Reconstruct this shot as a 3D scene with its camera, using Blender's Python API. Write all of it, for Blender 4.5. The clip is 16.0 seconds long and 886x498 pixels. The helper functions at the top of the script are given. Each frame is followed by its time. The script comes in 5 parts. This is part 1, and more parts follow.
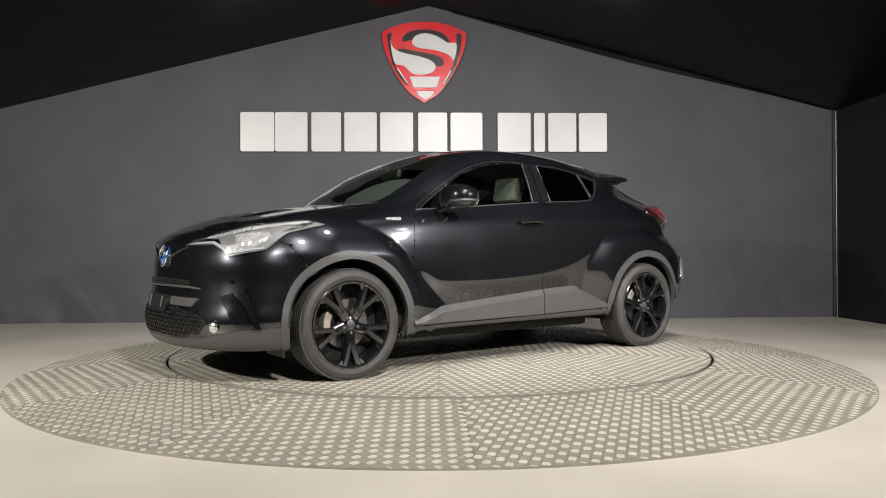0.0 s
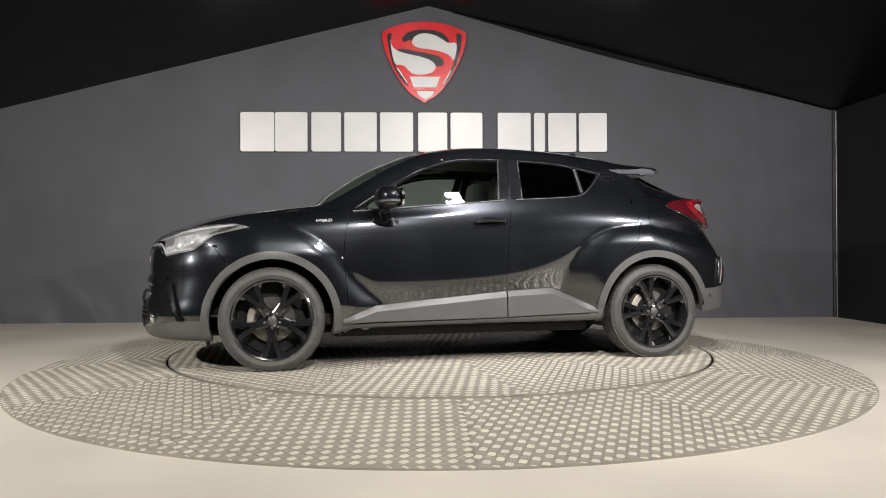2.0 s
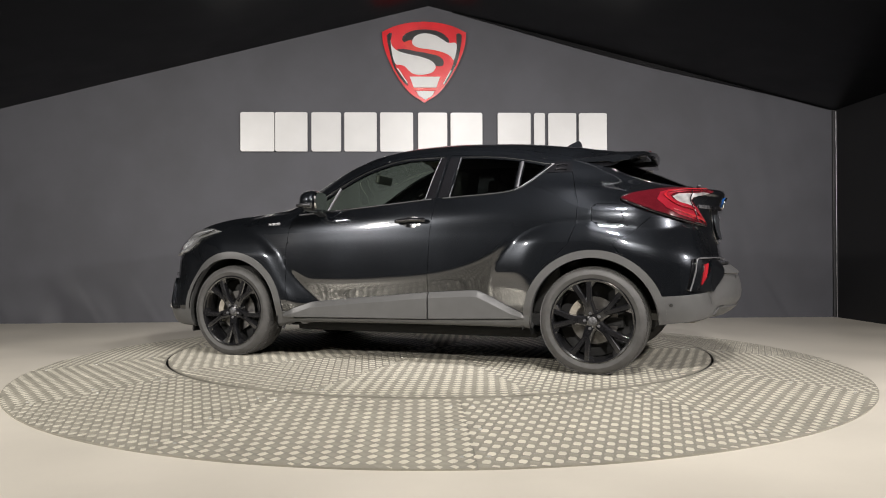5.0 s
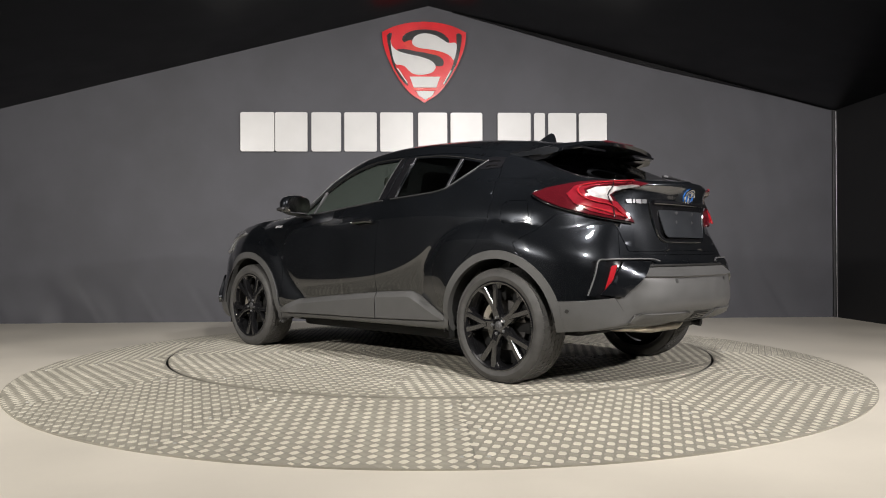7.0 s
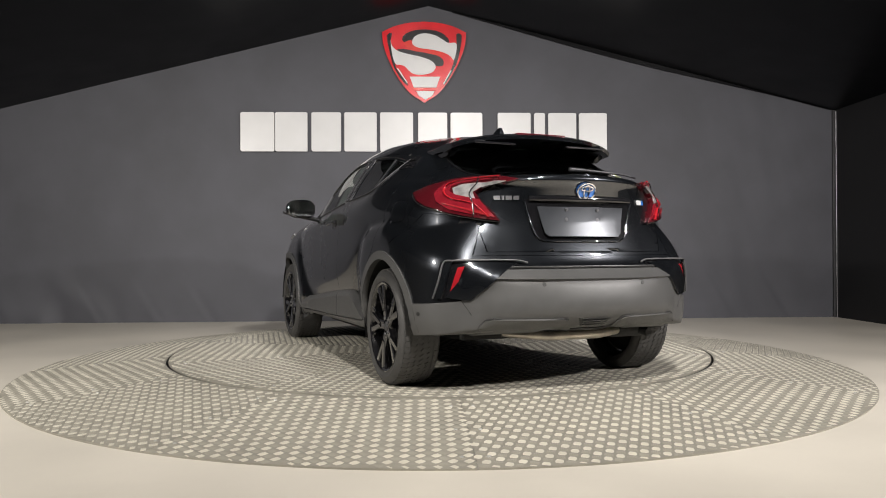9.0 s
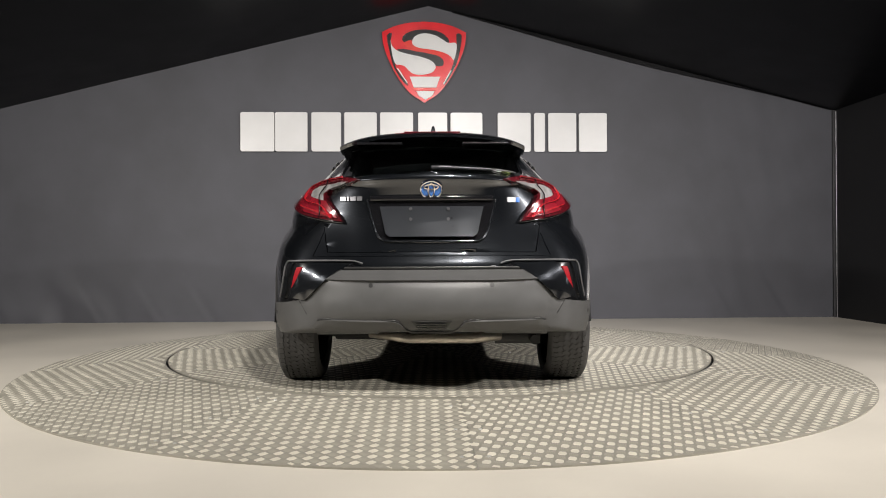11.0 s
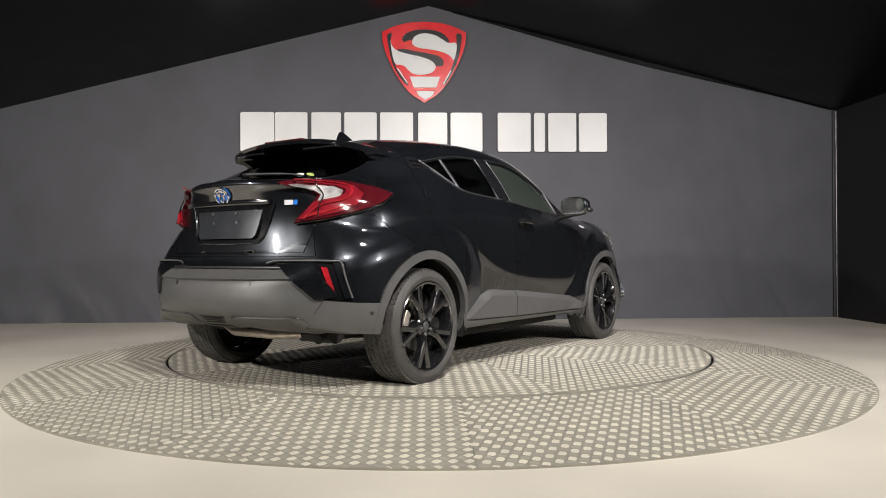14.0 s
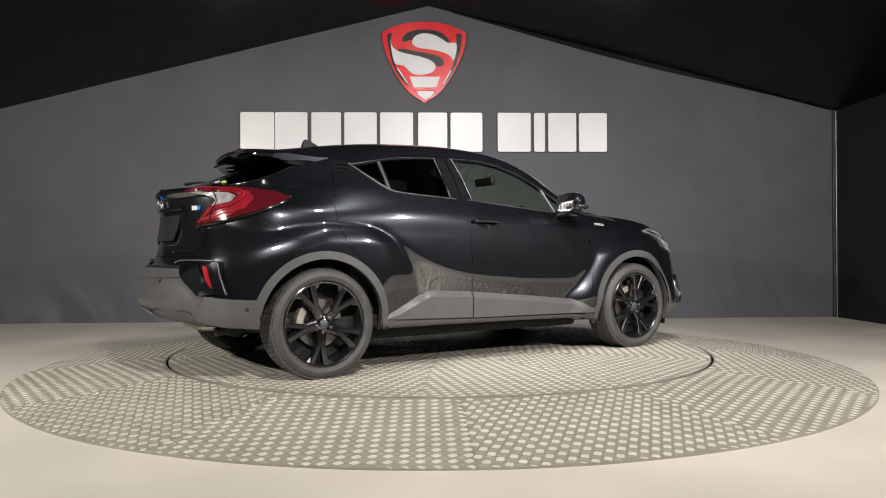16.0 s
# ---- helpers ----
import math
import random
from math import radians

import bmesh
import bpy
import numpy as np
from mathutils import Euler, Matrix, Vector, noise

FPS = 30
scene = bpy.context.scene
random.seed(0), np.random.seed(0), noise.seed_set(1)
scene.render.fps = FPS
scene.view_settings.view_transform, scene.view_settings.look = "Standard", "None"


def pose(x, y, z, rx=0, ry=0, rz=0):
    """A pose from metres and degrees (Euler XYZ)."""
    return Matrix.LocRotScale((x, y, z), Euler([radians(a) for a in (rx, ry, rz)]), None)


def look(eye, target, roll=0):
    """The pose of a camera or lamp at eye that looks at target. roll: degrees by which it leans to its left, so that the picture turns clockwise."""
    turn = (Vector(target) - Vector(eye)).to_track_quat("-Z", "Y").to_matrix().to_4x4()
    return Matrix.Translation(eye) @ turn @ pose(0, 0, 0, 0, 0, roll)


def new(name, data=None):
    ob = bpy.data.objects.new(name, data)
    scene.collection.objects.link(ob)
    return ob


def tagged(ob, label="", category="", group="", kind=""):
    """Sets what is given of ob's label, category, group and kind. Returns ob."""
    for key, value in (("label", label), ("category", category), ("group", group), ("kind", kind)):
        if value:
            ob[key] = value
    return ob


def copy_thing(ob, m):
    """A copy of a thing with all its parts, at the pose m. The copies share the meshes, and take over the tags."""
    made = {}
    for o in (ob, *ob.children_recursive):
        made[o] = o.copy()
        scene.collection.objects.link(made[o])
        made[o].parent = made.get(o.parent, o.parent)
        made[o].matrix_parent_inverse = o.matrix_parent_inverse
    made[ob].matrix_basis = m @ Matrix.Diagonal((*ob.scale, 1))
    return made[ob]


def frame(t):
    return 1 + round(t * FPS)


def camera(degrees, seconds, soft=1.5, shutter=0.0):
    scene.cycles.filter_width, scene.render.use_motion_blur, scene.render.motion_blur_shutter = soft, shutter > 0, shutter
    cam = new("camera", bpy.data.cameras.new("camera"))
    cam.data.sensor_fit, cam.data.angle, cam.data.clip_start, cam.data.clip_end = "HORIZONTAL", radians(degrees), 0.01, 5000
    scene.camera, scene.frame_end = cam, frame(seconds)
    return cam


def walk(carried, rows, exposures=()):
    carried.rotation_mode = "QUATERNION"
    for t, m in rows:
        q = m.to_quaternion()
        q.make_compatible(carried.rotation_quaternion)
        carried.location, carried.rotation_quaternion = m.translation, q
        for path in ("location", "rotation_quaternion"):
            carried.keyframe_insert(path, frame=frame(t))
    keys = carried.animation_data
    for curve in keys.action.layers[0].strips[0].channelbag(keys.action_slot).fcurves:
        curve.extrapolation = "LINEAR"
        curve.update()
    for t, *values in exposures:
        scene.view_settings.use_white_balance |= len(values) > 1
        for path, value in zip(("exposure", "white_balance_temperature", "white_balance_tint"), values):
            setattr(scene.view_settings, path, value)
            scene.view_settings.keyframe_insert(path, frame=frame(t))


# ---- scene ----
from mathutils.bvhtree import BVHTree

# ---- camera: on a stand, low before the turntable ----
cam = camera(61.4, 16.0, soft=1.0)
EYE = (-0.216, -5.866, 0.842)
AIM = (EYE[0] + 0.04118, EYE[1] + 0.99915, EYE[2] + 0.00563)
walk(cam, [(0.0, look(EYE, AIM, -0.255)), (16.0, look(EYE, AIM, -0.255))])
scene.view_settings.exposure = 0.0

# ---- light: unseen floodlights under the roof, one an added fill, a dim showroom round them ----
world = bpy.data.worlds.new("showroom_air")
scene.world = world
world.use_nodes = True
world.node_tree.nodes["Background"].inputs[0].default_value = (0.9, 0.95, 1.0, 1)
world.node_tree.nodes["Background"].inputs[1].default_value = 0.018

HALF = 5.22      # half width of the bay
BACK = 3.54       # the back wall
FRONT = -9.0
EAVE, RIDGE = 2.66, 3.96
DISC_Z = 0.097


def flood(name, at, aim, power, sx, sy, colour=(1.0, 0.93, 0.84), spread=180):
    data = bpy.data.lights.new(name, "AREA")
    data.shape, data.size, data.size_y = "RECTANGLE", sx, sy
    data.energy, data.color = power, colour
    data.spread = radians(spread)
    ob = new(name, data)
    ob.matrix_world = look(at, aim)
    return ob


flood("floodlight", (4.4, -3.9, 2.62), (1.5, 2.4, 0.2), 212, 0.24, 0.14, (1.0, 0.95, 0.92), 160)
flood("floodlight", (-4.6, -3.9, 2.62), (-2.3, 2.4, 0.2), 228, 0.24, 0.14, (1.0, 0.95, 0.89), 160)
# added fill, only there to brighten the floor behind the car
flood("floodlight", (0.9, -2.6, 3.5), (0.0, 1.9, 0.0), 48, 0.24, 0.14, (1.0, 0.96, 0.95), 80)
flood("floodlight", (0.5, -4.9, 3.55), (0.0, 0.6, 0.2), 124, 0.24, 0.14, (1.0, 0.95, 0.89), 120)


# ---- materials ----
def nodes_of(name):
    m = bpy.data.materials.new(name)
    m.use_nodes = True
    nt = m.node_tree
    return m, nt, nt.nodes["Principled BSDF"]


def noise_mix(nt, a, b, scale, detail=6, lo=0.35, hi=0.65, coords="Object", stretch=(1, 1, 1)):
    """A colour that wanders between a and b."""
    tc = nt.nodes.new("ShaderNodeTexCoord")
    mp = nt.nodes.new("ShaderNodeMapping")
    mp.inputs["Scale"].default_value = stretch
    nz = nt.nodes.new("ShaderNodeTexNoise")
    nz.inputs["Scale"].default_value, nz.inputs["Detail"].default_value = scale, detail
    rp = nt.nodes.new("ShaderNodeValToRGB")
    rp.color_ramp.elements[0].position, rp.color_ramp.elements[1].position = lo, hi
    rp.color_ramp.elements[0].color, rp.color_ramp.elements[1].color = (*a, 1), (*b, 1)
    nt.links.new(tc.outputs[coords], mp.inputs[0])
    nt.links.new(mp.outputs[0], nz.inputs["Vector"])
    nt.links.new(nz.outputs["Fac"], rp.inputs[0])
    return rp.outputs[0], nz.outputs["Fac"], mp.outputs[0]


def material(name, colour, rough=0.5, metal=0.0, vary=0.15, scale=6.0, bump=0.0, bump_scale=200.0, coat=0.0,
             coat_rough=0.03, spec=0.5, rough_vary=0.08, coat_ior=1.5, stretch=(1, 1, 1)):
    m, nt, b = nodes_of(name)
    a = tuple(c * (1 - vary) for c in colour)
    c = tuple(min(1, v * (1 + vary)) for v in colour)
    col, fac, vec = noise_mix(nt, a, c, scale, stretch=stretch)
    nt.links.new(col, b.inputs["Base Color"])
    mr = nt.nodes.new("ShaderNodeMapRange")
    mr.inputs["To Min"].default_value, mr.inputs["To Max"].default_value = max(0.02, rough - rough_vary), min(1, rough + rough_vary)
    nt.links.new(fac, mr.inputs["Value"])
    nt.links.new(mr.outputs[0], b.inputs["Roughness"])
    b.inputs["Metallic"].default_value = metal
    b.inputs["Specular IOR Level"].default_value = spec
    b.inputs["Coat Weight"].default_value = coat
    b.inputs["Coat Roughness"].default_value = coat_rough
    b.inputs["Coat IOR"].default_value = coat_ior
    if bump:
        nz = nt.nodes.new("ShaderNodeTexNoise")
        nz.inputs["Scale"].default_value, nz.inputs["Detail"].default_value = bump_scale, 4
        bp = nt.nodes.new("ShaderNodeBump")
        bp.inputs["Strength"].default_value, bp.inputs["Distance"].default_value = bump, 0.002
        nt.links.new(vec, nz.inputs["Vector"])
        nt.links.new(nz.outputs["Fac"], bp.inputs["Height"])
        nt.links.new(bp.outputs[0], b.inputs["Normal"])
    return m


def glass(name, colour, rough=0.0, alpha_mix=0.75):
    """Thin pane: mostly clear, tinted, with a mirror sheen."""
    m, nt, b = nodes_of(name)
    nt.nodes.remove(b)
    out = nt.nodes["Material Output"]
    tr = nt.nodes.new("ShaderNodeBsdfTransparent")
    gl = nt.nodes.new("ShaderNodeBsdfGlossy")
    mx = nt.nodes.new("ShaderNodeMixShader")
    lw = nt.nodes.new("ShaderNodeLayerWeight")
    lw.inputs["Blend"].default_value = 0.22
    fr = nt.nodes.new("ShaderNodeMapRange")
    fr.inputs["To Min"].default_value, fr.inputs["To Max"].default_value = 0.05, 0.75
    nt.links.new(lw.outputs["Facing"], fr.inputs["Value"])
    tr.inputs[0].default_value = (*colour, 1)
    gl.inputs["Roughness"].default_value = rough
    nt.links.new(fr.outputs[0], mx.inputs[0])
    nt.links.new(tr.outputs[0], mx.inputs[1])
    nt.links.new(gl.outputs[0], mx.inputs[2])
    nt.links.new(mx.outputs[0], out.inputs[0])
    return m


M_WALL = material("grey_wall_fabric", (0.069, 0.070, 0.081), 0.62, vary=0.10, scale=1.6, bump=0.25, bump_scale=420, spec=0.35)
M_CEIL = material("black_ceiling_panel", (0.0016, 0.0018, 0.0025), 0.34, vary=0.25, scale=2.0, spec=0.14)
M_FLOOR = material("pale_screed_floor", (0.56, 0.525, 0.46), 0.38, vary=0.08, scale=0.9, bump=0.12, bump_scale=60, spec=0.4)
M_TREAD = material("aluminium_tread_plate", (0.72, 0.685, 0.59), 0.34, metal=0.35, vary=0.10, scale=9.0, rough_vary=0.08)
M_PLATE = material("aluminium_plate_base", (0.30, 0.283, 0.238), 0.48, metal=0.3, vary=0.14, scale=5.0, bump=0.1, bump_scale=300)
# darker copy of the tread metal, the bars' shade put into its colour
M_SHADED = material("shaded_tread_plate", (0.36, 0.34, 0.287), 0.5, metal=0.3, vary=0.12, scale=9.0)
M_WHITE = material("white_acrylic_letter", (0.58, 0.58, 0.58), 0.35, vary=0.03, scale=3)
M_RED = material("red_gloss_acrylic", (0.62, 0.012, 0.02), 0.25, vary=0.12, scale=4, coat=0.5)
M_ORANGE = material("orange_red_gloss_acrylic", (0.62, 0.028, 0.02), 0.25, vary=0.12, scale=4, coat=0.5)
M_BLACK = material("black_gloss_acrylic", (0.012, 0.012, 0.013), 0.25, vary=0.2, scale=4)
M_BOLT = material("galvanised_bolt", (0.50, 0.49, 0.46), 0.5, metal=0.6)
M_STEEL = material("painted_dark_steel", (0.03, 0.03, 0.032), 0.5)

M_PAINT = material("black_mica_paint", (0.0115, 0.0133, 0.0165), 0.28, metal=0.7, spec=0.3, vary=0.12, scale=3, coat=1.0, coat_rough=0.045, rough_vary=0.03, coat_ior=1.85)
M_CLAD = material("grey_moulded_plastic", (0.060, 0.060, 0.060), 0.44, vary=0.06, scale=12, bump=0.15, bump_scale=900)
M_TRIM = material("satin_black_plastic", (0.012, 0.012, 0.012), 0.4, vary=0.15, scale=14, bump=0.1, bump_scale=700)
M_GLOSSBLACK = material("gloss_black_plastic", (0.006, 0.006, 0.007), 0.12, vary=0.1, scale=9, coat=0.6)
M_WELL = material("wheel_well_liner", (0.012, 0.012, 0.012), 0.8, vary=0.3, scale=16)
M_RUBBER = material("tyre_rubber", (0.042, 0.041, 0.040), 0.62, vary=0.18, scale=22, bump=0.2, bump_scale=260)
M_RIM = material("gloss_black_alloy", (0.008, 0.008, 0.009), 0.15, vary=0.15, scale=10, coat=1.0, coat_rough=0.05, coat_ior=1.5)
M_DISC = material("brushed_brake_steel", (0.15, 0.145, 0.14), 0.42, metal=1.0, vary=0.2, scale=30)
M_CALIPER = material("cast_caliper", (0.36, 0.33, 0.28), 0.5, metal=0.7, vary=0.2, scale=30)
M_CHROME = material("chrome", (0.75, 0.75, 0.76), 0.10, metal=1.0, vary=0.03, scale=10)
M_SATIN = material("satin_grey_metal_trim", (0.075, 0.075, 0.08), 0.50, metal=0.9, vary=0.06, scale=12)
M_EDGING = material("pale_satin_edging", (0.11, 0.11, 0.115), 0.55, metal=0.6, vary=0.06, scale=12)
M_GLASS = glass("green_tinted_glass", (0.80, 0.88, 0.79))
M_PRIVACY = glass("dark_privacy_glass", (0.055, 0.06, 0.06))
M_LENS = glass("clear_lamp_lens", (0.92, 0.93, 0.93))
M_REDLENS = material("red_lamp_lens", (0.16, 0.008, 0.015), 0.12, vary=0.15, scale=18, coat=1.0)
M_DEEPRED = material("deep_red_lamp_lens", (0.055, 0.004, 0.007), 0.10, vary=0.15, scale=18, coat=1.0)
M_BRIGHTRED = material("bright_red_reflector", (0.28, 0.010, 0.016), 0.2, vary=0.1, scale=40, coat=1.0)
M_REFLECT = material("lamp_reflector_silver", (0.85, 0.85, 0.86), 0.16, metal=0.9, vary=0.12, scale=40)
M_LAMPGREY = material("smoked_lamp_silver", (0.30, 0.30, 0.31), 0.38, metal=0.5, vary=0.04, scale=60)
M_MOTTLED = material("mottled_lamp_silver", (0.22, 0.215, 0.215), 0.45, metal=0.3, vary=0.35, scale=22, bump=0.25, bump_scale=60)
M_CAP = material("dark_hub_badge", (0.17, 0.17, 0.18), 0.36, metal=0.8)
M_HUB = material("satin_hub_badge", (0.085, 0.085, 0.09), 0.48, metal=0.6, vary=0.5, scale=60)
M_SILVER = material("bright_silver_lacquer", (0.62, 0.62, 0.64), 0.28, metal=0.35, vary=0.1, scale=30, coat=0.4)
M_DRL = material("milky_lamp_strip", (0.50, 0.50, 0.52), 0.22, vary=0.06, scale=30, coat=0.5)
M_BLUE = material("blue_badge_enamel", (0.02, 0.12, 0.42), 0.18, vary=0.2, scale=20, coat=1.0)
M_SEAT = material("dark_leather_seat", (0.10, 0.10, 0.096), 0.45, vary=0.15, scale=16, bump=0.2, bump_scale=300)
M_CREAM = material("pale_cushion_side", (0.45, 0.46, 0.38), 0.6, vary=0.06, scale=8)
M_LINING = material("pale_headliner_cloth", (0.50, 0.49, 0.46), 0.85, vary=0.05, scale=20)
M_EXHAUST = material("dull_exhaust_steel", (0.44, 0.40, 0.34), 0.42, metal=0.8, vary=0.2, scale=14)
M_UNDER = material("underbody_black", (0.008, 0.008, 0.008), 0.9, vary=0.3, scale=8)


# ---- mesh helpers ----
def part(name, bm, mat, parent=None, label="", smooth=False, angle=None):
    """One bmesh as one mesh object under a thing or a part."""
    me = bpy.data.meshes.new(name)
    bm.to_mesh(me)
    bm.free()
    me.materials.append(mat)
    if smooth:
        for p in me.polygons:
            p.use_smooth = True
        if angle:
            me.set_sharp_from_angle(angle=radians(angle))
    ob = new(name, me)
    if parent is not None:
        ob.parent = parent
    return tagged(ob, label)


def raw(name, verts, faces, mat, parent=None, label="", smooth=False):
    me = bpy.data.meshes.new(name)
    me.from_pydata(verts, [], faces)
    me.materials.append(mat)
    if smooth:
        me.polygons.foreach_set("use_smooth", [True] * len(me.polygons))
    ob = new(name, me)
    if parent is not None:
        ob.parent = parent
    return tagged(ob, label)


def box(bm, x0, x1, y0, y1, z0, z1, bevel=0.0, m=None):
    r = bmesh.ops.create_cube(bm, size=1.0)["verts"]
    bmesh.ops.scale(bm, vec=(x1 - x0, y1 - y0, z1 - z0), verts=r)
    bmesh.ops.translate(bm, vec=((x0 + x1) / 2, (y0 + y1) / 2, (z0 + z1) / 2), verts=r)
    if bevel:
        es = list({e for v in r for e in v.link_edges})
        o = bmesh.ops.bevel(bm, geom=es, offset=bevel, segments=2, profile=0.6, affect="EDGES")
        r = list({v for f in o["faces"] for v in f.verts} | {v for v in r if v.is_valid})
        r = list({v for f in {f for v in r for f in v.link_faces} for v in f.verts})
    if m is not None:
        bmesh.ops.transform(bm, matrix=m, verts=r)
    return r


def ring_lathe(bm, profile, n=64, axis="y", closed=True):
    """Turn a (radius, along) profile round an axis."""
    rows = []
    for k in range(n):
        a = 2 * math.pi * k / n
        c, s = math.cos(a), math.sin(a)
        rows.append([bm.verts.new((r * c, h, r * s) if axis == "y" else (r * c, r * s, h)) for r, h in profile])
    m = len(profile)
    for k in range(n):
        a, b = rows[k], rows[(k + 1) % n]
        for i in range(m if closed else m - 1):
            j = (i + 1) % m
            try:
                bm.faces.new((a[i], a[j], b[j], b[i]))
            except ValueError:
                pass
    return rows


def prism(bm, outline, h0, h1, place):
    """A flat outline pulled from h0 to h1; place(u, v, h) gives the point."""
    lo = [bm.verts.new(place(u, v, h0)) for u, v in outline]
    hi = [bm.verts.new(place(u, v, h1)) for u, v in outline]
    n = len(outline)
    for i in range(n):
        bm.faces.new((lo[i], lo[(i + 1) % n], hi[(i + 1) % n], hi[i]))
    bm.faces.new(hi)
    bm.faces.new(lo[::-1])
    bmesh.ops.recalc_face_normals(bm, faces=bm.faces)


def tube(bm, pts, radius, n=8, squash=1.0):
    pts = [Vector(p) for p in pts]
    prev = None
    for i, p in enumerate(pts):
        d = (pts[min(i + 1, len(pts) - 1)] - pts[max(i - 1, 0)]).normalized()
        u = d.cross(Vector((0, 0, 1)))
        u = u.normalized() if u.length > 1e-4 else Vector((1, 0, 0))
        w = u.cross(d)
        rr = radius[i] if isinstance(radius, (list, tuple)) else radius
        row = [bm.verts.new(p + rr * (math.cos(2 * math.pi * k / n) * u + squash * math.sin(2 * math.pi * k / n) * w)) for k in range(n)]
        if prev:
            for k in range(n):
                bm.faces.new((prev[k], prev[(k + 1) % n], row[(k + 1) % n], row[k]))
        else:
            bm.faces.new(row[::-1])
        prev = row
    bm.faces.new(prev)


def smooth_line(pts, per=6, closed=False):
    """A Catmull-Rom line through the points."""
    P = [np.array(p, float) for p in pts]
    n = len(P)
    out = []
    for i in range(n if closed else n - 1):
        a, b, c, d = (P[(i - 1) % n] if closed or i else 2 * P[0] - P[1], P[i], P[(i + 1) % n],
                      P[(i + 2) % n] if closed or i + 2 < n else 2 * P[-1] - P[-2])
        for k in range(per):
            t = k / per
            out.append(tuple(0.5 * (2 * b + (c - a) * t + (2 * a - 5 * b + 4 * c - d) * t * t + (3 * b - a - 3 * c + d) * t ** 3)))
    if not closed:
        out.append(tuple(P[-1]))
    return out


def knots(*pairs):
    """A smooth function through (x, value) pairs that never overshoots."""
    X = np.array(pairs[0::2], float)
    Y = np.array(pairs[1::2], float)
    h, d = np.diff(X), np.diff(Y) / np.diff(X)
    m = np.zeros(len(X))
    m[0], m[-1] = d[0], d[-1]
    for i in range(1, len(X) - 1):
        if d[i - 1] * d[i] > 0:
            w1, w2 = 2 * h[i] + h[i - 1], h[i] + 2 * h[i - 1]
            m[i] = (w1 + w2) / (w1 / d[i - 1] + w2 / d[i])

    def f(x):
        x = np.clip(x, X[0], X[-1])
        i = np.clip(np.searchsorted(X, x) - 1, 0, len(X) - 2)
        t = (x - X[i]) / h[i]
        return ((1 + 2 * t) * (1 - t) ** 2 * Y[i] + t * (1 - t) ** 2 * h[i] * m[i]
                + t * t * (3 - 2 * t) * Y[i + 1] + t * t * (t - 1) * h[i] * m[i + 1])
    return f


def inside(poly, u, v):
    hit = False
    n = len(poly)
    for i in range(n):
        (x0, y0), (x1, y1) = poly[i], poly[(i + 1) % n]
        if (y0 > v) != (y1 > v) and u < (x1 - x0) * (v - y0) / (y1 - y0) + x0:
            hit = not hit
    return hit


# ---- the bay: floor, walls, gabled ceiling ----
def slab(name, x0, x1, y0, y1, z0, z1, mat, label, category):
    bm = bmesh.new()
    box(bm, x0, x1, y0, y1, z0, z1)
    ob = part(name, bm, mat)
    return tagged(ob, label, category, kind="structure")


slab("floor", -9, 9, FRONT - 0.3, BACK + 0.3, -0.2, 0.0, M_FLOOR, "pale beige smooth screed floor, lightly marked", "floor")


def gable_wall(name, y0, y1, label):
    bm = bmesh.new()
    prism(bm, [(-HALF - 0.45, 0.0), (HALF + 0.1, 0.0), (HALF + 0.1, EAVE - 0.024), (0.0, RIDGE), (-HALF - 0.45, EAVE - 0.112)],
          y0, y1, lambda u, v, h: (u, h, v))
    return tagged(part(name, bm, M_WALL), label, "wall", kind="structure")


def fabric_wall():
    """The back wall: grey stretched cloth, slightly slack, with creases near the foot."""
    nx, nz = 400, 90
    verts, faces = [], []
    for j in range(nz + 1):
        for i in range(nx + 1):
            x = -HALF - 0.4 + (2 * HALF + 0.4) * i / nx
            top = RIDGE - (RIDGE - EAVE) * abs(x) / HALF
            z = top * j / nz
            edge = max(0.0, 1 - z / 0.9) ** 2
            sag = 0.014 * noise.noise((x * 0.8, z * 0.6, 3)) + 0.006 * math.exp(-((x - 4.0) / 1.0) ** 2) * noise.noise((x * 6 + z * 2, z * 1.5, 7)) + 0.022 * edge * noise.noise((x * 3.2 + z * 1.8, z * 1.2, 9))
            left = math.exp(-((x + 4.7) / 0.8) ** 2) * edge
            sag += 0.035 * left * math.sin(8 * (x + 0.9 * z) + 2 * noise.noise((x * 2, z * 2, 5)))
            for foot in (-5.27, -4.07, -3.35, -2.72, 3.9, 4.6):
                q = (x - foot + 0.59 * z) / 0.06
                if abs(q) < 3 and z < 0.7:
                    sag += 0.014 * q * math.exp(-q * q) * (1 - z / 0.7)
            verts.append((x, BACK - 0.012 + sag * 0.8, z))
    for j in range(nz):
        for i in range(nx):
            a = j * (nx + 1) + i
            faces.append((a, a + 1, a + nx + 2, a + nx + 1))
    ob = raw("wall_back", verts, faces, M_WALL, smooth=True)
    return tagged(ob, "dark grey stretched fabric wall, slightly creased at its foot", "wall", kind="structure")


